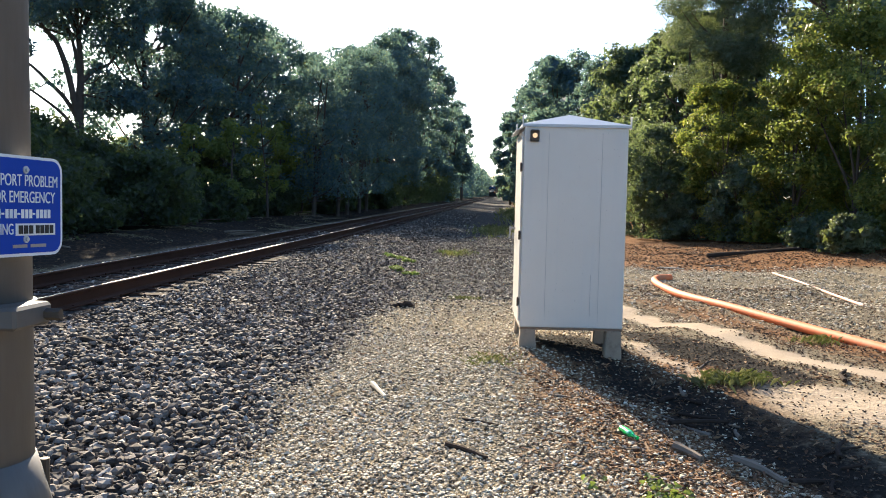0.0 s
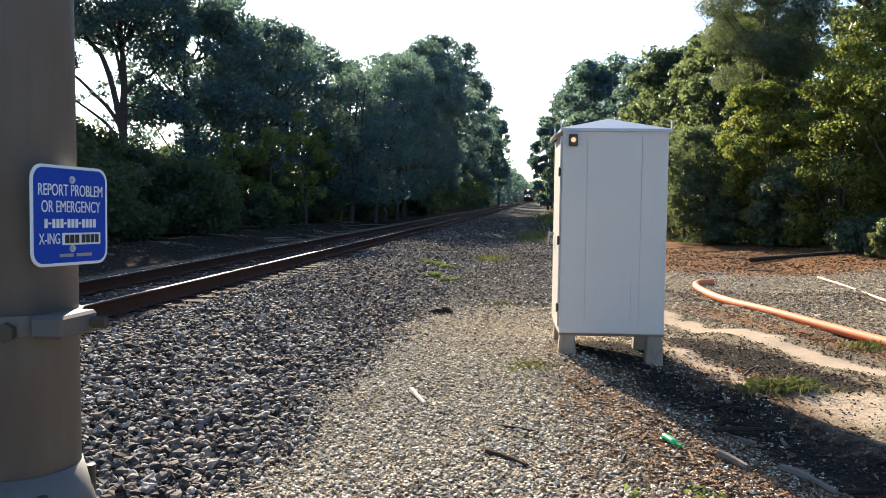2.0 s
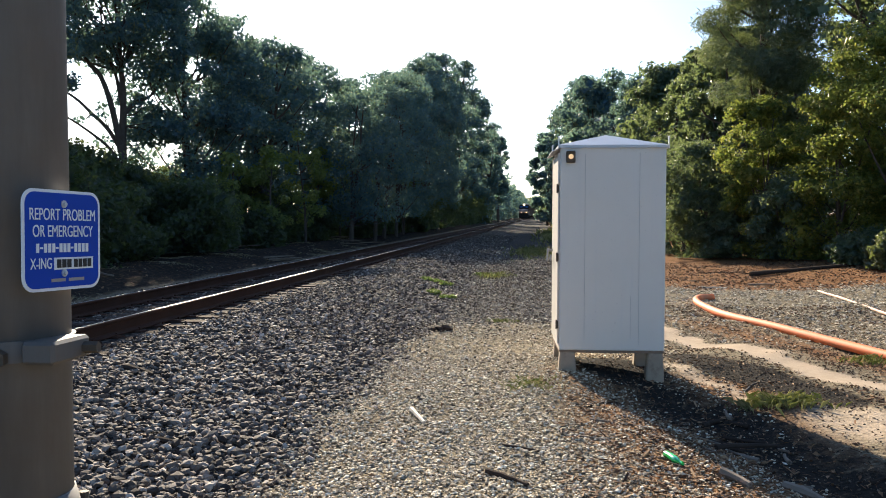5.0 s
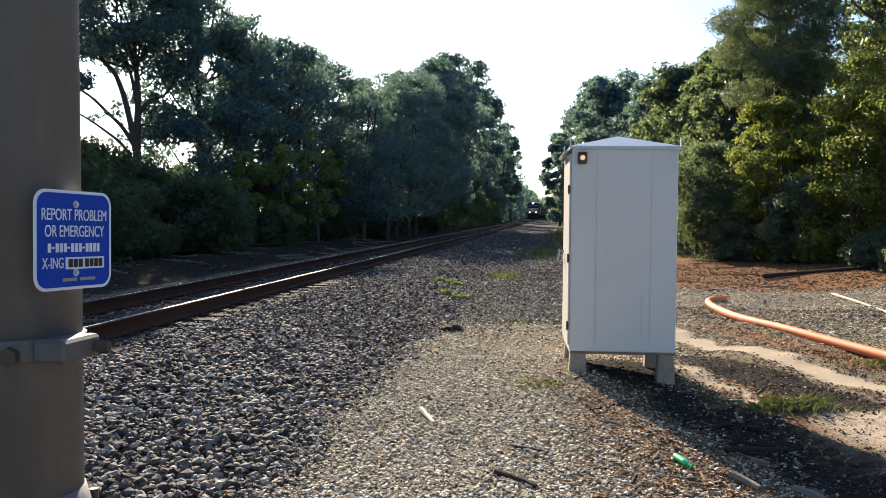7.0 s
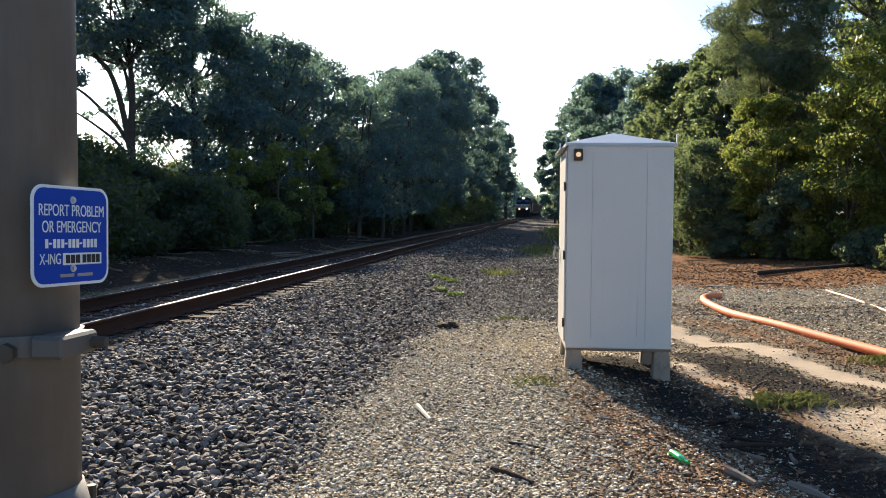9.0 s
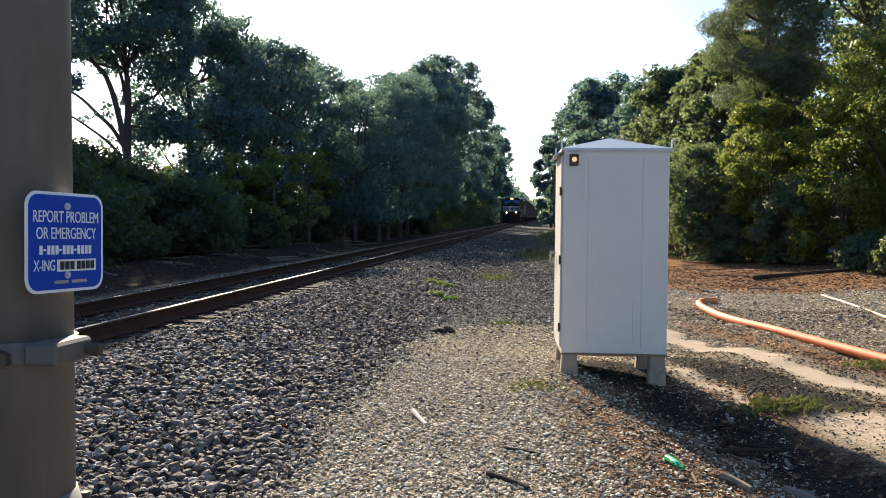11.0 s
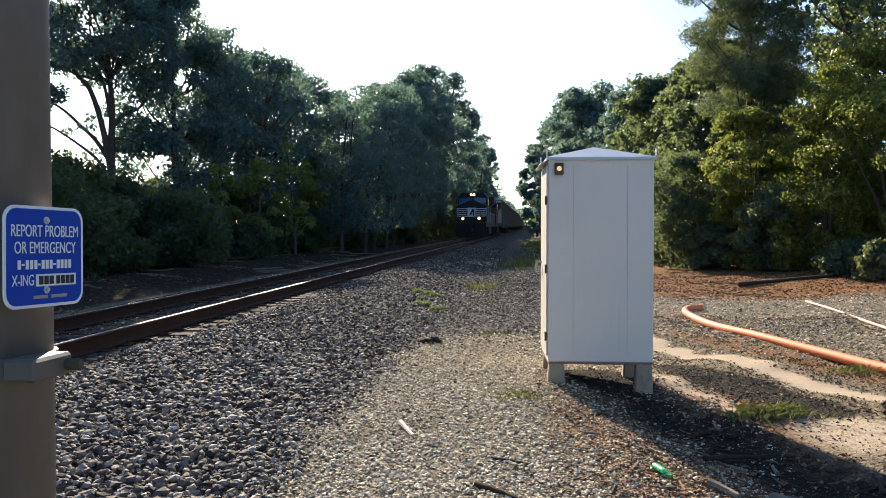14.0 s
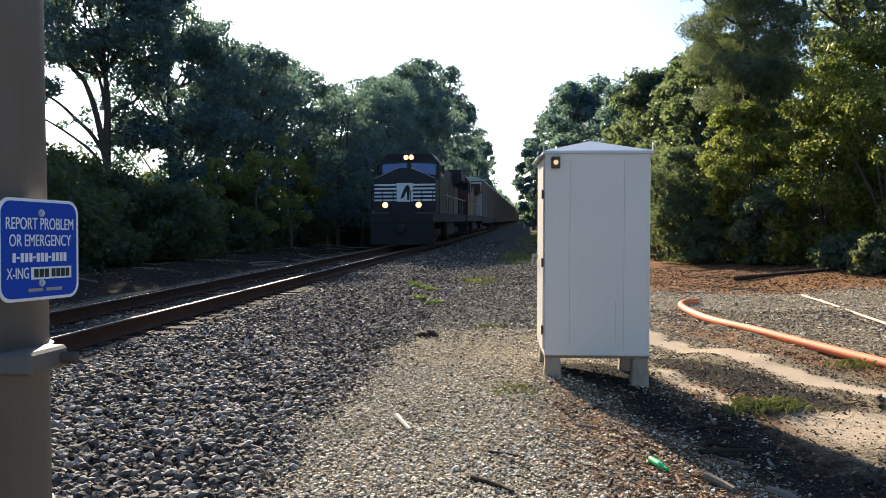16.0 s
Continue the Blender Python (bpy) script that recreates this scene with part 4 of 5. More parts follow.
# ---- trees ----
def tree(name, label, x, y, h, r, mat, n, leaf, low=0.25, clumps=60, group="", trunk=0.16, lean=(0.0, 0.0), aspect=0.6, limbs=14, forks=1, top=0.55, clump=0.22, core=0.0):
    """A trunk with limbs and a crown of clumped leaves. low: where the crown begins, as a share of the height."""
    global rng
    rng = np.random.default_rng(int(1000 * abs(x) + 77 * y))  # each tree keeps its own shape
    g = float(land(x, y))
    thing = empty(name, pose(x, y, g))
    tagged(thing, label, "bush" if "bush" in name or "shrub" in name else "tree", group)
    pieces = []
    tips = []
    for k in range(forks):
        off = np.array([rng.normal() * 0.9 * (k > 0) * r * 0.35, rng.normal() * 0.5 * (k > 0), 0])
        s = np.linspace(0, 1, 9)
        px = lean[0] * s ** 1.5 + off[0] * smooth(0.12, 0.8, s) + 0.12 * np.sin(s * 5 + rng.random() * 6) * s
        py = lean[1] * s ** 1.5 + off[1] * smooth(0.12, 0.8, s) + 0.12 * np.sin(s * 4 + rng.random() * 6) * s
        pts = np.stack([px, py, -0.15 + s * (h * 0.88)], -1)
        pieces.append(tube(pts, trunk * (1.05 - 0.85 * s) * (0.8 if k else 1.0), 8))
        tips.append(pts)
    c, rad = [], []
    for i in range(clumps):
        v = low + (1 - low) * rng.random() ** 0.9
        w = (v - low) / (1 - low)
        prof = max(0.14, math.sin(math.pi * min(1, w * (1 - top) / top if w < top else 0.5 + 0.5 * (w - top) / (1 - top))) if w >= top else (0.45 + 0.55 * w / top)) ** 0.62
        a, q = rng.random() * 2 * math.pi, math.sqrt(rng.random())
        q = 0.25 + 0.75 * q
        rr = r * clump * rng.uniform(0.7, 1.35)
        stem = tips[i % len(tips)][min(8, int(v * 8))]
        c.append((stem[0] + math.cos(a) * (r - rr * 0.6) * prof * q, stem[1] + math.sin(a) * (r - rr * 0.6) * prof * q, v * h - rr * 0.5))
        rad.append((rr * 1.15, rr * 1.15, rr * 0.8))
        if i < limbs:
            stem = tips[i % len(tips)]
            z0 = max(0.1 * h, (c[-1][2] - r * 0.7))
            j = np.array([np.interp(z0, stem[:, 2], stem[:, 0]), np.interp(z0, stem[:, 2], stem[:, 1]), z0])
            e = np.array(c[-1])
            mid = (j + e) / 2 + np.array([0, 0, -0.1 * r]) + rng.normal(size=3) * 0.12
            pieces.append(tube(curve_through([j, mid, e], 3), np.linspace(trunk * 0.38, trunk * 0.06, 7), 4))
    v, f = join(pieces)
    o = new("trunk", np_mesh("trunk", v, f, M_BARK, True))
    o.parent = thing
    v, f = leaves(c, rad, n, leaf, aspect)
    if core:
        v, f = join([(v, f), leaves(c, np.array(rad) * 0.72, int(n * core), leaf * 2.6, 0.75, 0.0)])
    v[:, 2] = np.maximum(v[:, 2], 0.02)
    o = new("crown", np_mesh("crown", v, f, mat))
    o.parent = thing
    return thing


def limb(points, r0, r1, sides=7):
    p = curve_through(points, 5)
    return tube(p, np.linspace(r0, r1, len(p)), sides)


def forked_oak():
    """An oak with bare forking limbs below a ragged crown, sky showing between them."""
    x, y = -17.9, 33.0
    thing = empty("oak_tree", pose(x, y, float(land(x, y)), 0, 0, 28))
    tagged(thing, "tall oak forking low into bare limbs against bright sky", "tree", "oaks along the line")
    z = 4.0
    arms = [([(0, 0, -0.2), (0.05, 0, 2.0), (0, 0, z), (0.06, 0.1, z + 1.8), (0, 0.2, z + 3.3), (-0.1, 0.2, z + 4.8), (-0.3, 0.1, z + 7.2)], 0.24, 0.04),
            ([(0, 0, z - 0.4), (-0.37, -0.1, z + 1.55), (-0.8, -0.2, z + 2.9), (-1.4, -0.3, z + 3.65), (-1.6, -0.4, z + 4.7), (-1.9, -0.4, z + 6.6)], 0.15, 0.03),
            ([(0, 0, z - 0.2), (-0.55, 0.2, z + 0.75), (-1.2, 0.5, z + 1.45), (-1.85, 0.7, z + 2.1), (-2.75, 0.9, z + 2.7), (-3.6, 1.0, z + 3.4)], 0.11, 0.02),
            ([(-0.05, 0, z - 0.9), (-0.5, -0.2, z - 0.1), (-1.2, -0.5, z + 0.5), (-2.2, -0.8, z + 1.15), (-3.1, -1.0, z + 1.5)], 0.09, 0.02),
            ([(0.02, 0, z + 1.3), (0.6, 0.2, z + 2.0), (1.2, 0.4, z + 2.35), (1.7, 0.5, z + 3.3), (2.3, 0.5, z + 4.6)], 0.10, 0.02),
            ([(0, 0.1, z + 1.9), (-0.25, 0.3, z + 3.2), (-0.7, 0.5, z + 4.4), (-0.8, 0.7, z + 6.0)], 0.09, 0.03),
            ([(0.05, 0, z + 0.9), (0.9, -0.3, z + 0.75), (1.5, -0.5, z + 0.3)], 0.05, 0.015)]
    pieces = [limb(*a) for a in arms]
    c, rad = [], []
    for k in range(135):
        a, q, w = rng.random() * 2 * math.pi, math.sqrt(rng.random()), rng.random()
        wide = 3.9 * math.sqrt(max(0.1, 1 - (w * 1.5 - 0.55) ** 2))
        c.append((-0.6 + wide * q * math.cos(a), wide * 0.8 * q * math.sin(a), z + 3.3 + w * 5.0 + 0.5 * q))
        rad.append(rng.uniform(0.45, 0.85))
    for (pts, r0, r1), n in zip(arms[1:], (3, 5, 5, 5, 3, 3)):
        for k in range(n):
            i = rng.integers(1, len(pts))
            e = np.array(pts[i]) + rng.normal(size=3) * 0.4
            c.append(tuple(e + np.array([0, 0, -0.1])))
            rad.append(rng.uniform(0.22, 0.42))
            pieces.append(limb([pts[i - 1], (np.array(pts[i - 1]) + e) / 2 + rng.normal(size=3) * 0.12, e], 0.03, 0.01, 4))
    for k in range(0, 135, 3):
        j = np.array(arms[k % 3][0][-2 - k % 2])
        pieces.append(limb([j, (j + c[k]) / 2 + rng.normal(size=3) * 0.2, c[k]], 0.045, 0.012, 4))
    v, f = join(pieces)
    new("trunk", np_mesh("trunk", v, f, M_BARK, True)).parent = thing
    rad = np.array(rad)[:, None] * np.array([1.15, 1.15, 0.8])
    v, f = leaves(c, rad, 23000, 0.19, 0.62)
    new("crown", np_mesh("crown", v, f, L_HAZY)).parent = thing


CAM_Z = 1.62


def by_bearing(bearing, y, slope):
    """Place at y on a bearing (tangent of the angle right of the line), with a top that rises by slope above eye level."""
    x = bearing * y
    return x, y, CAM_Z + 1.07 * slope * math.hypot(x, y) + 0.2 - float(land(x, y))


def woods():
    # far side of the line: oaks against the light. bearing, y, rise, radius, leaves
    left = [(-0.86, 21, 0.33, 2.8, 10000), (-0.700, 27, 0.31, 2.6, 14000), (-0.455, 36, 0.272, 3.2, 22000), (-0.402, 39, 0.228, 2.7, 13000),
            (-0.362, 43, 0.208, 2.8, 12000), (-0.322, 47, 0.192, 2.9, 12000), (-0.282, 53, 0.184, 3.1, 11000), (-0.240, 60, 0.168, 2.8, 10000),
            (-0.200, 66, 0.176, 3.3, 10000), (-0.166, 77, 0.190, 4.0, 11000), (-0.136, 88, 0.197, 4.1, 12000), (-0.108, 104, 0.190, 3.5, 11000), (-0.086, 128, 0.155, 3.0, 8000), (-0.069, 160, 0.120, 2.9, 6000), (-0.054, 190, 0.105, 2.4, 5000)]
    for b, y, s, r, n in left:
        x, y, h = by_bearing(b, y, s)
        open_crown = b < -0.69
        tree("oak_tree", "tall forked oak with a thin crown against bright sky" if open_crown else "tall oak in dense dark leaf against the light", x, y, h, r * 1.1, L_HAZY,
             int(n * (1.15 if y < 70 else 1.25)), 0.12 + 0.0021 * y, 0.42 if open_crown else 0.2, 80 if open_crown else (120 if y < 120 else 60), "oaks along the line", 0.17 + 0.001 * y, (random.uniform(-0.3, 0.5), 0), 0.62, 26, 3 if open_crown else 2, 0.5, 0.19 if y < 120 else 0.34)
    forked_oak()
    for i in range(20):
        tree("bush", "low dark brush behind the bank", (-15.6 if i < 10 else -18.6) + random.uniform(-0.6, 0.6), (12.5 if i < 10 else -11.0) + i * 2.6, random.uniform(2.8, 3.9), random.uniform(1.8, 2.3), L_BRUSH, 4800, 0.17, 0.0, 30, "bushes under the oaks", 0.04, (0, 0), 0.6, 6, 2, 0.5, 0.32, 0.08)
    for i in range(17):
        y = 17 + i * 3.4 + random.uniform(-1, 1)
        x = -13.6 + 2.4 * smooth(35, 70, y) + random.uniform(-0.9, 0.9)
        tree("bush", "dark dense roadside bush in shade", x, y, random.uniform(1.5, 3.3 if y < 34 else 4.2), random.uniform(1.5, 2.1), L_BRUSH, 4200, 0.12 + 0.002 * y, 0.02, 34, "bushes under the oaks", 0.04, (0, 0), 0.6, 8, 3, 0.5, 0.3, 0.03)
    for i in range(11):
        y = 45 + i * 4.6 + random.uniform(-0.8, 0.8)
        tree("oak_tree", "mid-height oak leaning out towards the track", -10.7 + random.uniform(-0.4, 0.4), y, min(16.0, 0.185 * y + 1.0) * random.uniform(0.93, 1.02), 2.7, L_HAZY, 9000, 0.11 + 0.0013 * y, 0.16, 55, "oaks along the line", 0.13, (0.9, 0), 0.62, 14, 2, 0.5, 0.24)
    for i in range(15):
        y = 72 + i * 5.2 + random.uniform(-1, 1)
        x = -11.6 + random.uniform(-0.9, 0.5)
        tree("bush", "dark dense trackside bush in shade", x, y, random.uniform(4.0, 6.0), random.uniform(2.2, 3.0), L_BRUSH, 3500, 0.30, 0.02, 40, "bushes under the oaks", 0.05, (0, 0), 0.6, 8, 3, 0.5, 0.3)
    for i in range(11):
        y = (34.0, 35.5, 37.5, 39.0, 46.0, 47.5, 49.0, 50.5, 52.0, 56.0, 62.0)[i] + random.uniform(-0.6, 0.6)
        x = -13.4 + 1.4 * (i % 2) + random.uniform(-0.4, 0.4)
        tree("sapling", "slender young tree under the oaks, its leaves painted a sunlit yellow-green", x, y, random.uniform(3.6, 5.4) + 0.05 * (y - 34), random.uniform(0.9, 1.3), L_SAPLING, 1900, 0.18, 0.22, 26, "young trees under the oaks", 0.07, (random.uniform(-0.3, 0.6), 0), 0.6, 12, 1, 0.5, 0.26)
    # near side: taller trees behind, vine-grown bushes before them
    right = [(0.250, 45, 0.205, 2.6, 10000, L_RIGHT), (0.310, 43, 0.175, 2.2, 9000, L_RIGHT), (0.006, 118, 0.105, 3.0, 8000, L_HAZY), (0.300, 38, 0.20, 1.9, 12000, L_RIGHT), (0.028, 96, 0.140, 3.0, 9000, L_HAZY), (0.054, 76, 0.164, 3.4, 12000, L_HAZY), (0.088, 63, 0.172, 3.5, 13000, L_HAZY), (0.124, 54, 0.164, 3.4, 14000, L_HAZY),
             (0.158, 46, 0.176, 3.1, 14000, L_RIGHT), (0.188, 39, 0.190, 2.6, 13000, L_RIGHT), (0.212, 35, 0.215, 2.1, 13000, L_RIGHT), (0.400, 33, 0.36, 2.8, 16000, L_RIGHT), (0.430, 29, 0.44, 3.8, 14000, L_RIGHT), (0.52, 27, 0.48, 3.6, 12000, L_RIGHT)]
    for b, y, s, r, n, m in right:
        x, y, h = by_bearing(b, y, s)
        tree("broadleaf_tree", "leafy broadleaf tree, green in side light", x, y, h, r, m, int(n * 1.05), 0.11 + 0.0025 * y, 0.06, 130, "trees behind the gravel yard", 0.18, (random.uniform(-0.6, 0.2), 0), 0.6, 20, 2, 0.5, 0.2, 0.05)
    x, y, h = by_bearing(0.256, 30.5, 0.40)
    tree("pine_tree", "tall pine with tufted grey-green needles", x, y, h, 2.6, L_PINE, 62000, 0.26, 0.40, 95, "", 0.17, (0.2, 0), 0.12, 34, 1, 0.4, 0.22, 0.0)
    bushes = [(0.168, 34, 0.085, 2.1, 12000, L_RIGHT, "bush", "dark green bush at the edge of the yard"), (0.266, 28, 0.132, 1.6, 14000, L_YELLOW, "vine_covered_bush", "tall yellow-green bush overgrown with vines"),
              (0.228, 30, 0.03, 1.5, 6000, L_RIGHT, "bush", "dark green bush at the edge of the yard"), (0.196, 31, 0.090, 1.6, 10000, L_RIGHT, "bush", "dark green bush at the edge of the yard"), (0.345, 25.5, 0.160, 1.9, 17000, L_YELLOW, "vine_covered_bush", "tall sunlit yellow-green bush overgrown with vines"),
              (0.295, 27, 0.05, 1.5, 7000, L_RIGHT, "bush", "dark green bush at the edge of the yard"), (0.415, 23.5, 0.20, 2.3, 16000, L_YELLOW, "vine_covered_bush", "tall sunlit yellow-green bush overgrown with vines"),
              (0.375, 23.3, -0.01, 1.1, 3500, L_RIGHT, "bush", "low dark bush at the edge of the litter"), (0.408, 21.6, -0.012, 0.8, 4000, L_PALE, "shrub", "low pale grey-green shrub"), (0.50, 21.5, 0.12, 1.9, 9000, L_YELLOW, "vine_covered_bush", "tall sunlit yellow-green bush overgrown with vines")]
    for b, y in ((0.20, 41), (0.25, 38), (0.30, 35), (0.35, 33), (0.40, 31), (0.46, 29), (0.52, 26)):
        bushes.append((b, y, 0.07, 2.4, 3500, L_RIGHT, "bush", "dark dense bush deep in the thicket"))
    for b, y, s, r, n, m, name, label in bushes:
        x, y, h = by_bearing(b, y, s)
        tree(name, label, x, y, h, r, m, int(n * 1.25), 0.098, 0.02, 70, "bushes round the gravel yard", 0.06, (0, 0), 0.62, 12, 3, 0.42, 0.24, 0.10)


def far_woods():
    for side, x0, x1, base in ((-1, -17.0, -11.5, "far wooded edge across the line"), (1, 2.5, 9.0, "far wooded edge beside the line")):
        c, r = [], []
        for y in np.arange(118, 720, 7.5):
            for k in range(11):
                hh = 14.0 * rng.random() ** 1.3
                c.append((rng.uniform(x0, x1), y + rng.uniform(-4, 4), float(land(0, y)) + hh))
                q = rng.uniform(1.6, 2.7)
                r.append((q, q * 1.2, q))
        v, f = leaves(c, r, 30000, 1.15, 0.7)
        tagged(new("far_trees", np_mesh("far_trees", v, f, L_HAZY if side < 0 else L_RIGHT)), base, "woods", kind="stuff")
    c, r = [], []
    for i in range(240):
        c.append((rng.uniform(-160, 130), rng.uniform(760, 830), float(land(0, 800)) + rng.uniform(0, 15)))
        q = rng.uniform(3, 6)
        r.append((q * 1.3, q, q))
    v, f = leaves(c, r, 16000, 2.6, 0.75)
    tagged(new("far_trees", np_mesh("far_trees", v, f, L_RIGHT)), "distant woods where the line vanishes", "woods", kind="stuff")


# ---- train ----
def wheelset(parent, y, r=0.5, name="wheel"):
    for x in (-0.75, 0.75):
        w = part(name, rod((x - 0.065, y, r), (x + 0.065, y, r), r, sides=24), M_TRAINDARK, parent)
        part("hub", rod((x - 0.09, y, r), (x + 0.09, y, r), 0.14, sides=12), M_TRAINDARK, w)


def truck(parent, y0, y1, axles):
    bm = bmesh.new()
    for x in (-1.05, 1.05):
        box((0.16, y1 - y0, 0.34), (x, (y0 + y1) / 2, 0.62), 0.03, bm=bm)
        for a in axles:
            box((0.22, 0.34, 0.36), (x, a, 0.52), 0.04, bm=bm)
    box((2.1, 0.5, 0.3), (0, (y0 + y1) / 2, 0.75), 0.02, bm=bm)
    part("truck_frame", bm, M_TRAINDARK, parent)
    for a in axles:
        wheelset(parent, a)


def locomotive(cab_mat, hood_mat, label, striped):
    loco = empty("locomotive")
    tagged(loco, label, "locomotive")
    # pilot, coupler, platform
    bm = bmesh.new()
    prism([(-1.5, 0.14), (1.5, 0.14), (1.5, 1.2), (-1.5, 1.2)], 0.06, Matrix(((1, 0, 0, 0), (0, 0, 1, 0.72), (0, 1, 0, 0), (0, 0, 0, 1))), bm)
    prism([(-1.35, 0.14), (0, 0.10), (1.35, 0.14), (1.15, 0.8), (-1.15, 0.8)], 0.20, Matrix(((1, 0, 0, 0), (0, 0, 1, 0.50), (0, 1, 0, 0), (0, 0, 0, 1))), bm)
    pilot = part("pilot", bm, M_TRAINDARK, loco, "black snow-plough pilot")
    part("coupler", box((0.30, 0.8, 0.36), (0, 0.35, 0.86), 0.05), M_TRAINDARK, loco)
    part("underframe", box((3.0, 20.0, 0.42), (0, 10.7, 1.36), 0.02), M_TRAINDARK, loco)
    for x in (-1.05, 1.05):
        part("sill_stripe", box((0.85, 0.012, 0.06), (x, 0.695, 1.60), 0.002), M_STAIN, loco, "worn edge stripe")
    part("platform", box((3.0, 1.3, 0.08), (0, 1.35, 1.60), 0.01), M_TRAINDARK, loco)
    # nose with a ridged top
    bm = prism([(-1.50, 1.6), (1.50, 1.6), (1.50, 3.28), (0.30, 3.80), (-0.30, 3.80), (-1.50, 3.28)], 1.9, Matrix(((1, 0, 0, 0), (0, 0, 1, 1.75), (0, 1, 0, 0), (0, 0, 0, 1))))
    nose = part("nose", bm, cab_mat, loco)
    if striped:
        for i in range(5):
            z = 2.20 + i * 0.185
            for x in (-0.95, 0.95):
                part("stripe", box((1.08, 0.010, 0.085), (x, 1.747, z + 0.04), 0.002), M_TRAINWHITE, nose, "white nose stripe")
        part("emblem_panel", box((0.80, 0.010, 0.90), (0, 1.746, 2.62), 0.002), M_TRAINWHITE, nose, "white panel")
        bm = prism([(-0.22, -0.33), (-0.05, -0.25), (0.10, 0.05), (0.12, -0.38), (0.22, -0.38), (0.26, 0.20), (0.16, 0.38), (0.02, 0.26), (-0.12, -0.02)], 0.010,
                   Matrix(((1, 0, 0, 0), (0, 0, 1, 1.728), (0, 1, 0, 2.62), (0, 0, 0, 1))))
        part("emblem", bm, M_TRAINBLACK, nose, "plain black emblem shape")
        for s in (-1, 1):
            a, b = Vector((s * 1.49, 1.735, 3.29)), Vector((s * 0.32, 1.735, 3.80))
            part("edge_line", rod(a, b, 0.016, sides=6), M_HARDWARE, nose)
    # front railing
    for s in (-1, 1):
        bm = bmesh.new()
        for x in (0.42, 0.95, 1.46):
            rod((s * x, 0.85, 1.62), (s * x, 0.85, 2.65), 0.022, sides=6, bm=bm)
        rod((s * 0.42, 0.85, 2.65), (s * 1.46, 0.85, 2.65), 0.022, sides=6, bm=bm)
        part("handrail", bm, M_TRAINBLACK, loco)
        # side rails of the walkway
        bm = bmesh.new()
        for y in np.arange(5.8, 20.5, 2.1):
            rod((s * 1.47, y, 1.58), (s * 1.47, y, 2.62), 0.02, sides=6, bm=bm)
        rod((s * 1.47, 5.8, 2.62), (s * 1.47, 20.5, 2.62), 0.02, sides=6, bm=bm)
        part("handrail", bm, M_HARDWARE, loco, "grey side handrail")
        bm = bmesh.new()
        for i in range(4):
            box((0.10, 0.6, 0.04), (s * 1.44, 1.1, 0.5 + 0.3 * i), 0.004, bm=bm)
        for y in (0.82, 1.4):
            box((0.08, 0.03, 1.2), (s * 1.44, y, 1.0), 0.004, bm=bm)
        part("steps", bm, M_TRAINDARK, loco)
    # cab
    bm = prism([(-1.53, 1.6), (1.53, 1.6), (1.53, 4.12), (1.12, 4.62), (-1.12, 4.62), (-1.53, 4.12)], 2.4, Matrix(((1, 0, 0, 0), (0, 0, 1, 3.3), (0, 1, 0, 0), (0, 0, 0, 1))))
    cab = part("cab", bm, cab_mat, loco)
    for s in (-1, 1):
        bm = prism([(s * 0.12, 3.72), (s * 1.36, 3.52), (s * 1.36, 4.08), (s * 0.12, 4.14)], 0.012, Matrix(((1, 0, 0, 0), (0, 0, 1, 3.288), (0, 1, 0, 0), (0, 0, 0, 1))))
        part("windscreen", bm, M_WINDSHIELD if striped else M_SIDEGLASS, cab, "windscreen painted the blue of reflected sky" if striped else "dark windscreen")
        part("side_window", box((0.012, 1.5, 0.62), (s * 1.533, 4.5, 3.75), 0.003), M_SIDEGLASS, cab)
        part("number_board", box((0.62, 0.02, 0.20), (s * 0.72, 3.29, 4.38), 0.004), M_TRAINDARK, cab)
        part("mirror", box((0.10, 0.04, 0.45), (s * 1.66, 3.6, 3.8), 0.01), M_TRAINDARK, cab)
    housing = part("headlight_housing", box((0.60, 0.16, 0.30), (0, 3.25, 4.42), 0.03), M_TRAINBLACK, cab)
    for x in (-0.135, 0.135):
        # disc added as the lamp's halo; plain dark on the unlit locomotive
        part("halo_disc", rod((x, 3.17, 4.42), (x, 3.158, 4.42), 0.125, sides=18), M_HALO if striped else M_TRAINDARK, housing)
        part("headlight", rod((x, 3.17, 4.42), (x, 3.145, 4.42), 0.065, sides=18), M_LAMP if striped else M_WINDSHIELD, housing, "lit headlight" if striped else "")
    for x in (-0.80, 0.80):
        bm = rod((x, 0.92, 1.62), (x, 0.92, 1.95), 0.05, sides=8)
        rod((x, 0.80, 1.99), (x, 0.98, 1.99), 0.155, sides=18, bm=bm)
        ditch = part("ditch_light", bm, M_TRAINBLACK, loco)
        # same added halo disc behind the ditch lamp
        part("halo_disc", rod((x, 0.80, 1.99), (x, 0.788, 1.99), 0.145, sides=18), M_HALO if striped else M_TRAINDARK, ditch)
        part("lens", rod((x, 0.80, 1.99), (x, 0.775, 1.99), 0.072, sides=18), M_LAMP if striped else M_WINDSHIELD, ditch, "lit lamp lens" if striped else "")
    # hood, radiators, tank
    part("hood", box((1.9, 12.2, 2.75), (0, 11.8, 2.97), 0.06), hood_mat, loco)
    part("hood_roof", box((1.5, 10.0, 0.16), (0, 11.4, 4.41), 0.04), hood_mat, loco)
    part("exhaust", box((0.5, 0.9, 0.22), (0, 10.6, 4.56), 0.03), M_TRAINDARK, loco)
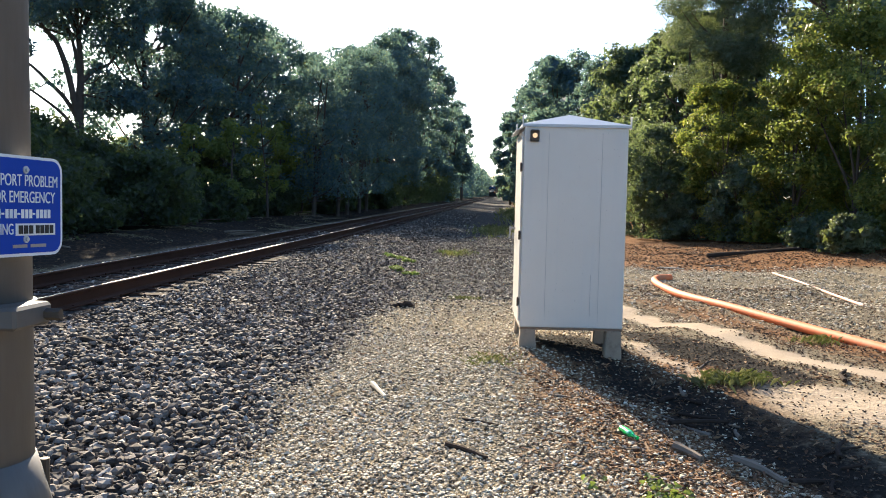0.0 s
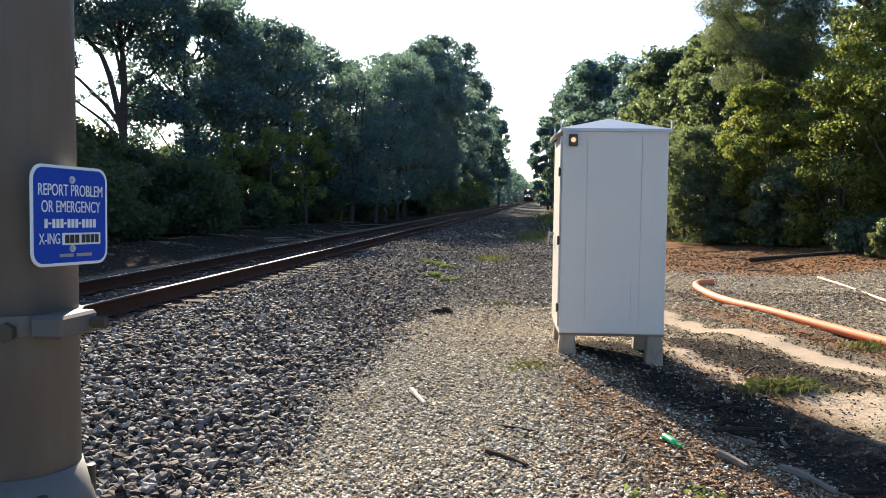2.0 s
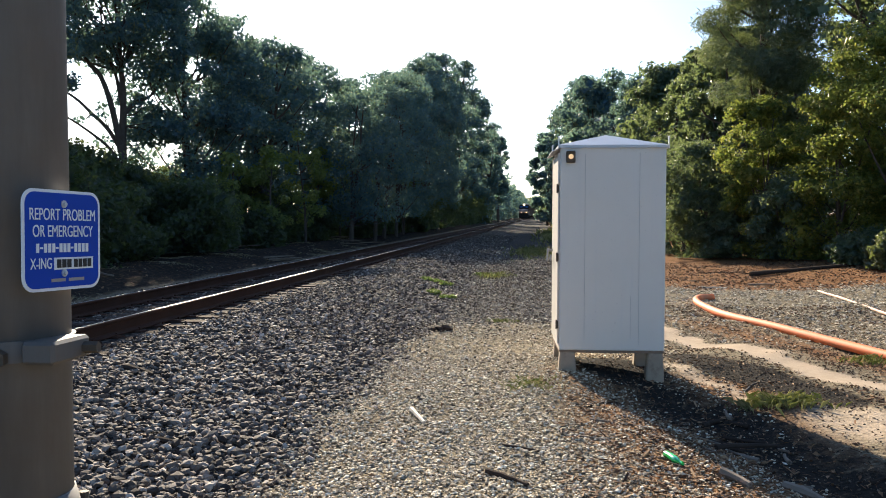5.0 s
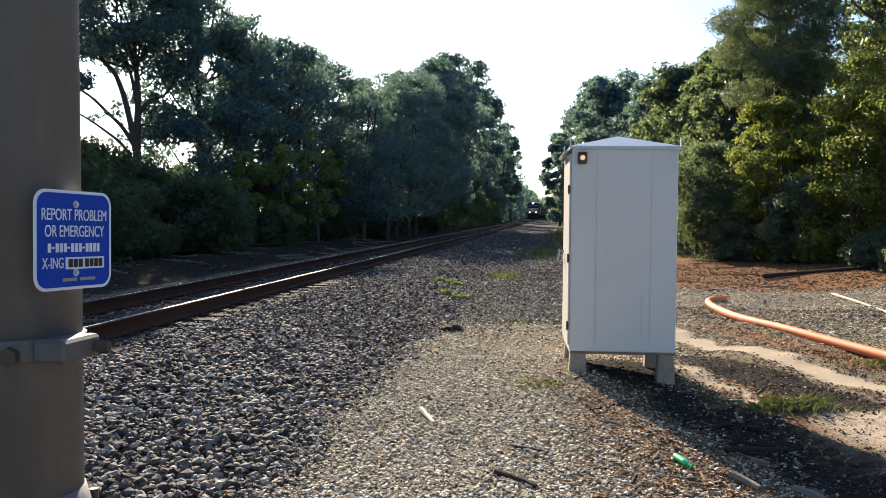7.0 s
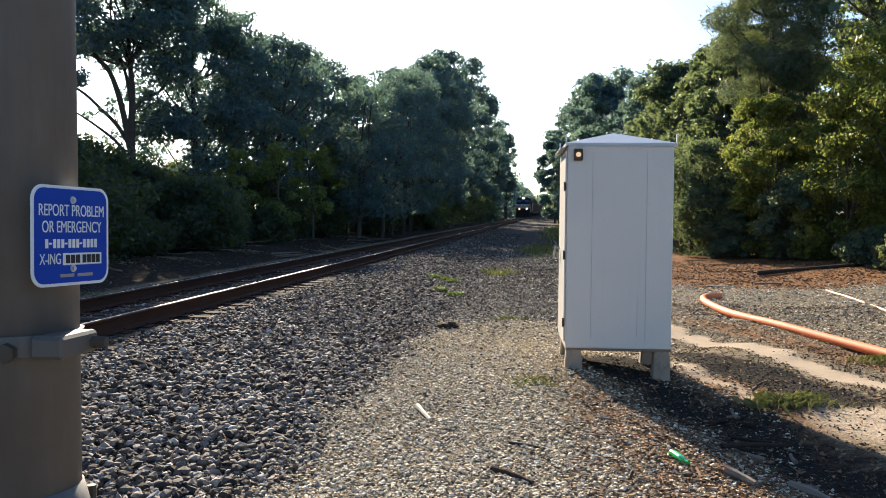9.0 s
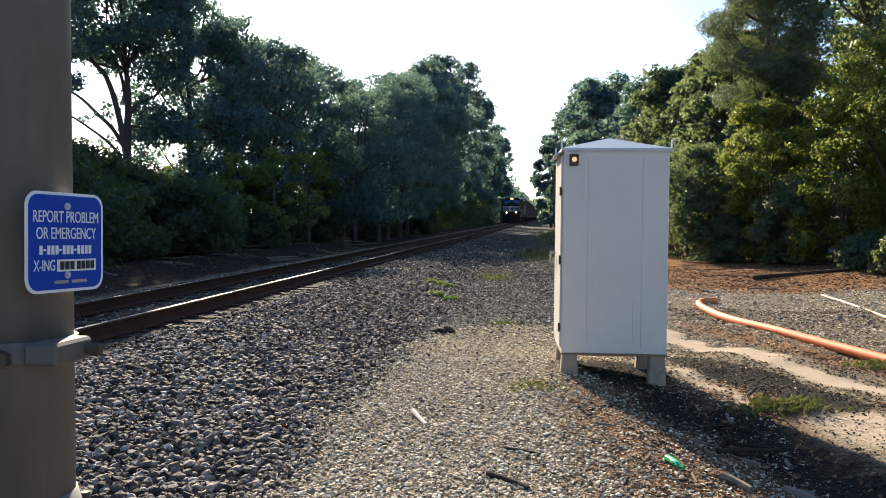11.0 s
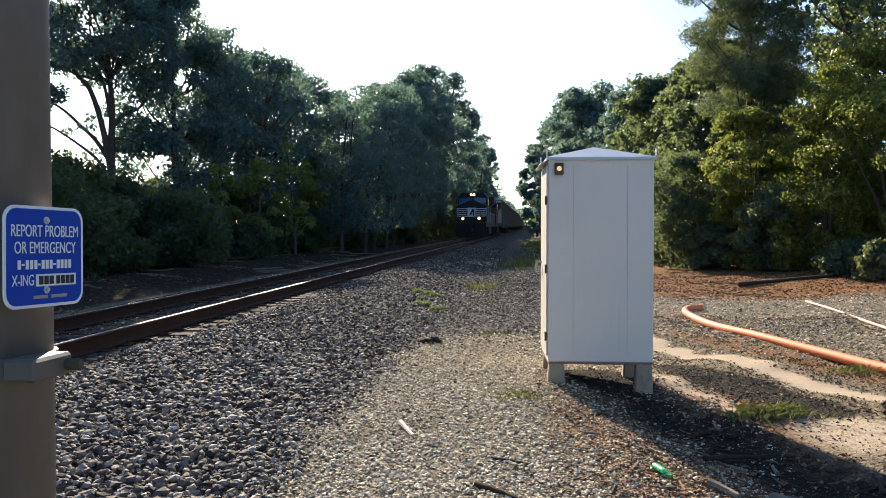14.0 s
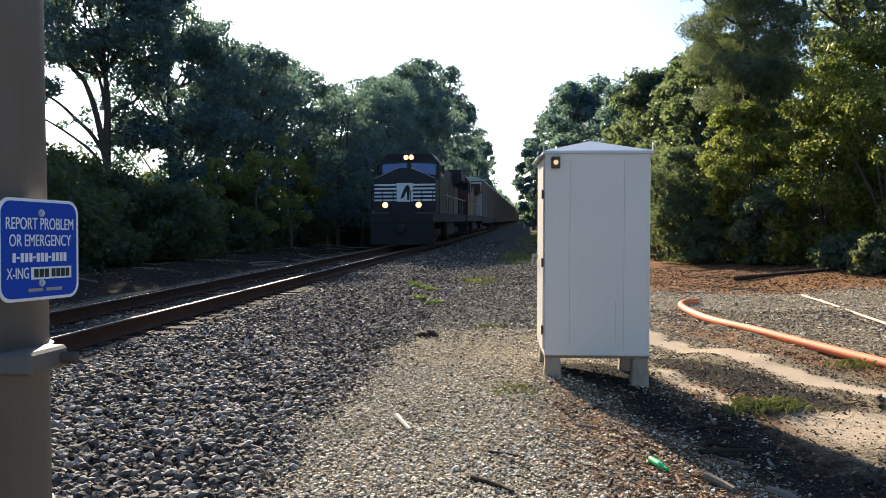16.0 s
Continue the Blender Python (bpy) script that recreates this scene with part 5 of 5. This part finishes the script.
    part("radiator", prism([(-1.0, 1.6), (1.0, 1.6), (1.0, 3.5), (1.5, 3.9), (1.5, 4.62), (-1.5, 4.62), (-1.5, 3.9), (-1.0, 3.5)], 3.0, Matrix(((1, 0, 0, 0), (0, 0, 1, 17.0), (0, 1, 0, 0), (0, 0, 0, 1)))), hood_mat, loco)
    for s in (-1, 1):
        for y in np.arange(6.6, 16.8, 1.25):
            part("hood_door", box((0.03, 1.1, 1.7), (s * 0.955, y, 2.65), 0.01), hood_mat, loco)
        part("walkway", box((0.52, 14.8, 0.05), (s * 1.23, 13.0, 1.60), 0.006), M_TRAINDARK, loco)
    part("fuel_tank", box((2.7, 4.6, 0.85), (0, 10.9, 0.78), 0.12), M_TRAINDARK, loco)
    truck(loco, 3.2, 7.6, (3.6, 5.4, 7.2))
    truck(loco, 14.2, 18.6, (14.6, 16.4, 18.2))
    return loco


def autorack():
    car = empty("autorack_car")
    tagged(car, "tall covered railcar with weathered brown-grey ribbed sides", "railcar", "railcars of the freight train")
    L, H = 27.0, 5.25
    part("underframe", box((2.9, L - 0.5, 0.5), (0, L / 2, 1.15), 0.03), M_TRAINDARK, car)
    part("body", box((2.92, L - 0.8, H - 1.5), (0, L / 2, (H + 1.25) / 2), 0.04), M_RACK, car)
    part("roof", prism([(-1.52, H - 0.12), (1.52, H - 0.12), (1.52, H), (0.9, H + 0.25), (-0.9, H + 0.25), (-1.52, H)], L - 0.7, Matrix(((1, 0, 0, 0), (0, 0, 1, 0.35), (0, 1, 0, 0), (0, 0, 0, 1)))), M_RACKROOF, car, "pale galvanised roof")
    for s in (-1, 1):
        for y in np.linspace(0.5, L - 0.5, 15):
            part("rib", box((0.07, 0.14, H - 1.5), (s * 1.48, y, (H + 1.25) / 2), 0.006), M_RACK, car)
        part("side_sill", box((0.08, L - 0.6, 0.28), (s * 1.49, L / 2, 1.45), 0.01), M_TRAINDARK, car)
    for y, f in ((0.38, -1), (L - 0.38, 1)):
        part("end_door", box((2.8, 0.06, H - 1.7), (0, y, (H + 1.2) / 2), 0.01), M_RACKROOF, car, "pale end door")
    part("coupler", box((0.28, L + 0.9, 0.3), (0, L / 2, 0.88), 0.03), M_TRAINDARK, car)
    truck(car, 1.6, 4.2, (1.9, 3.7))
    truck(car, L - 4.2, L - 1.6, (L - 3.7, L - 1.9))
    return car


TRAIN = []


def train():
    TRAIN.append((locomotive(M_TRAINBLACK, M_TRAINBLACK, "black diesel locomotive with white nose stripes and lit headlights", True), 0.0))
    TRAIN.append((locomotive(M_TRAINRUST, M_TRAINRUST, "dirty orange second diesel locomotive", False), 21.4))
    first = autorack()
    for i in range(11):
        TRAIN.append((first if i == 0 else copy_thing(first, Matrix()), 42.9 + 28.0 * i))


SPEED, NEAREST = 20.7, 37.3  # metres a second; the front's distance along the line at the end


def motions():
    times = [0.0, 0.1, 0.2] + [float(k) for k in range(1, 16)] + [15.8, 15.9, 16.0]
    for ob, back in TRAIN:
        rows = []
        for t in times:
            y = NEAREST + SPEED * (16.0 - t) + back
            rows.append((t, pose(TRACK_X, y, rail_z(y), math.degrees(math.atan(GRADE)))))
        walk(ob, rows)


relay_cabinet()
signal_mast()
notice()
woods()
far_woods()
train()
small_things()
rails()
ties()
ballast_bed()
fine_gravel()
soil_crumbs()
bark_chips()
dead_leaves()
motions()
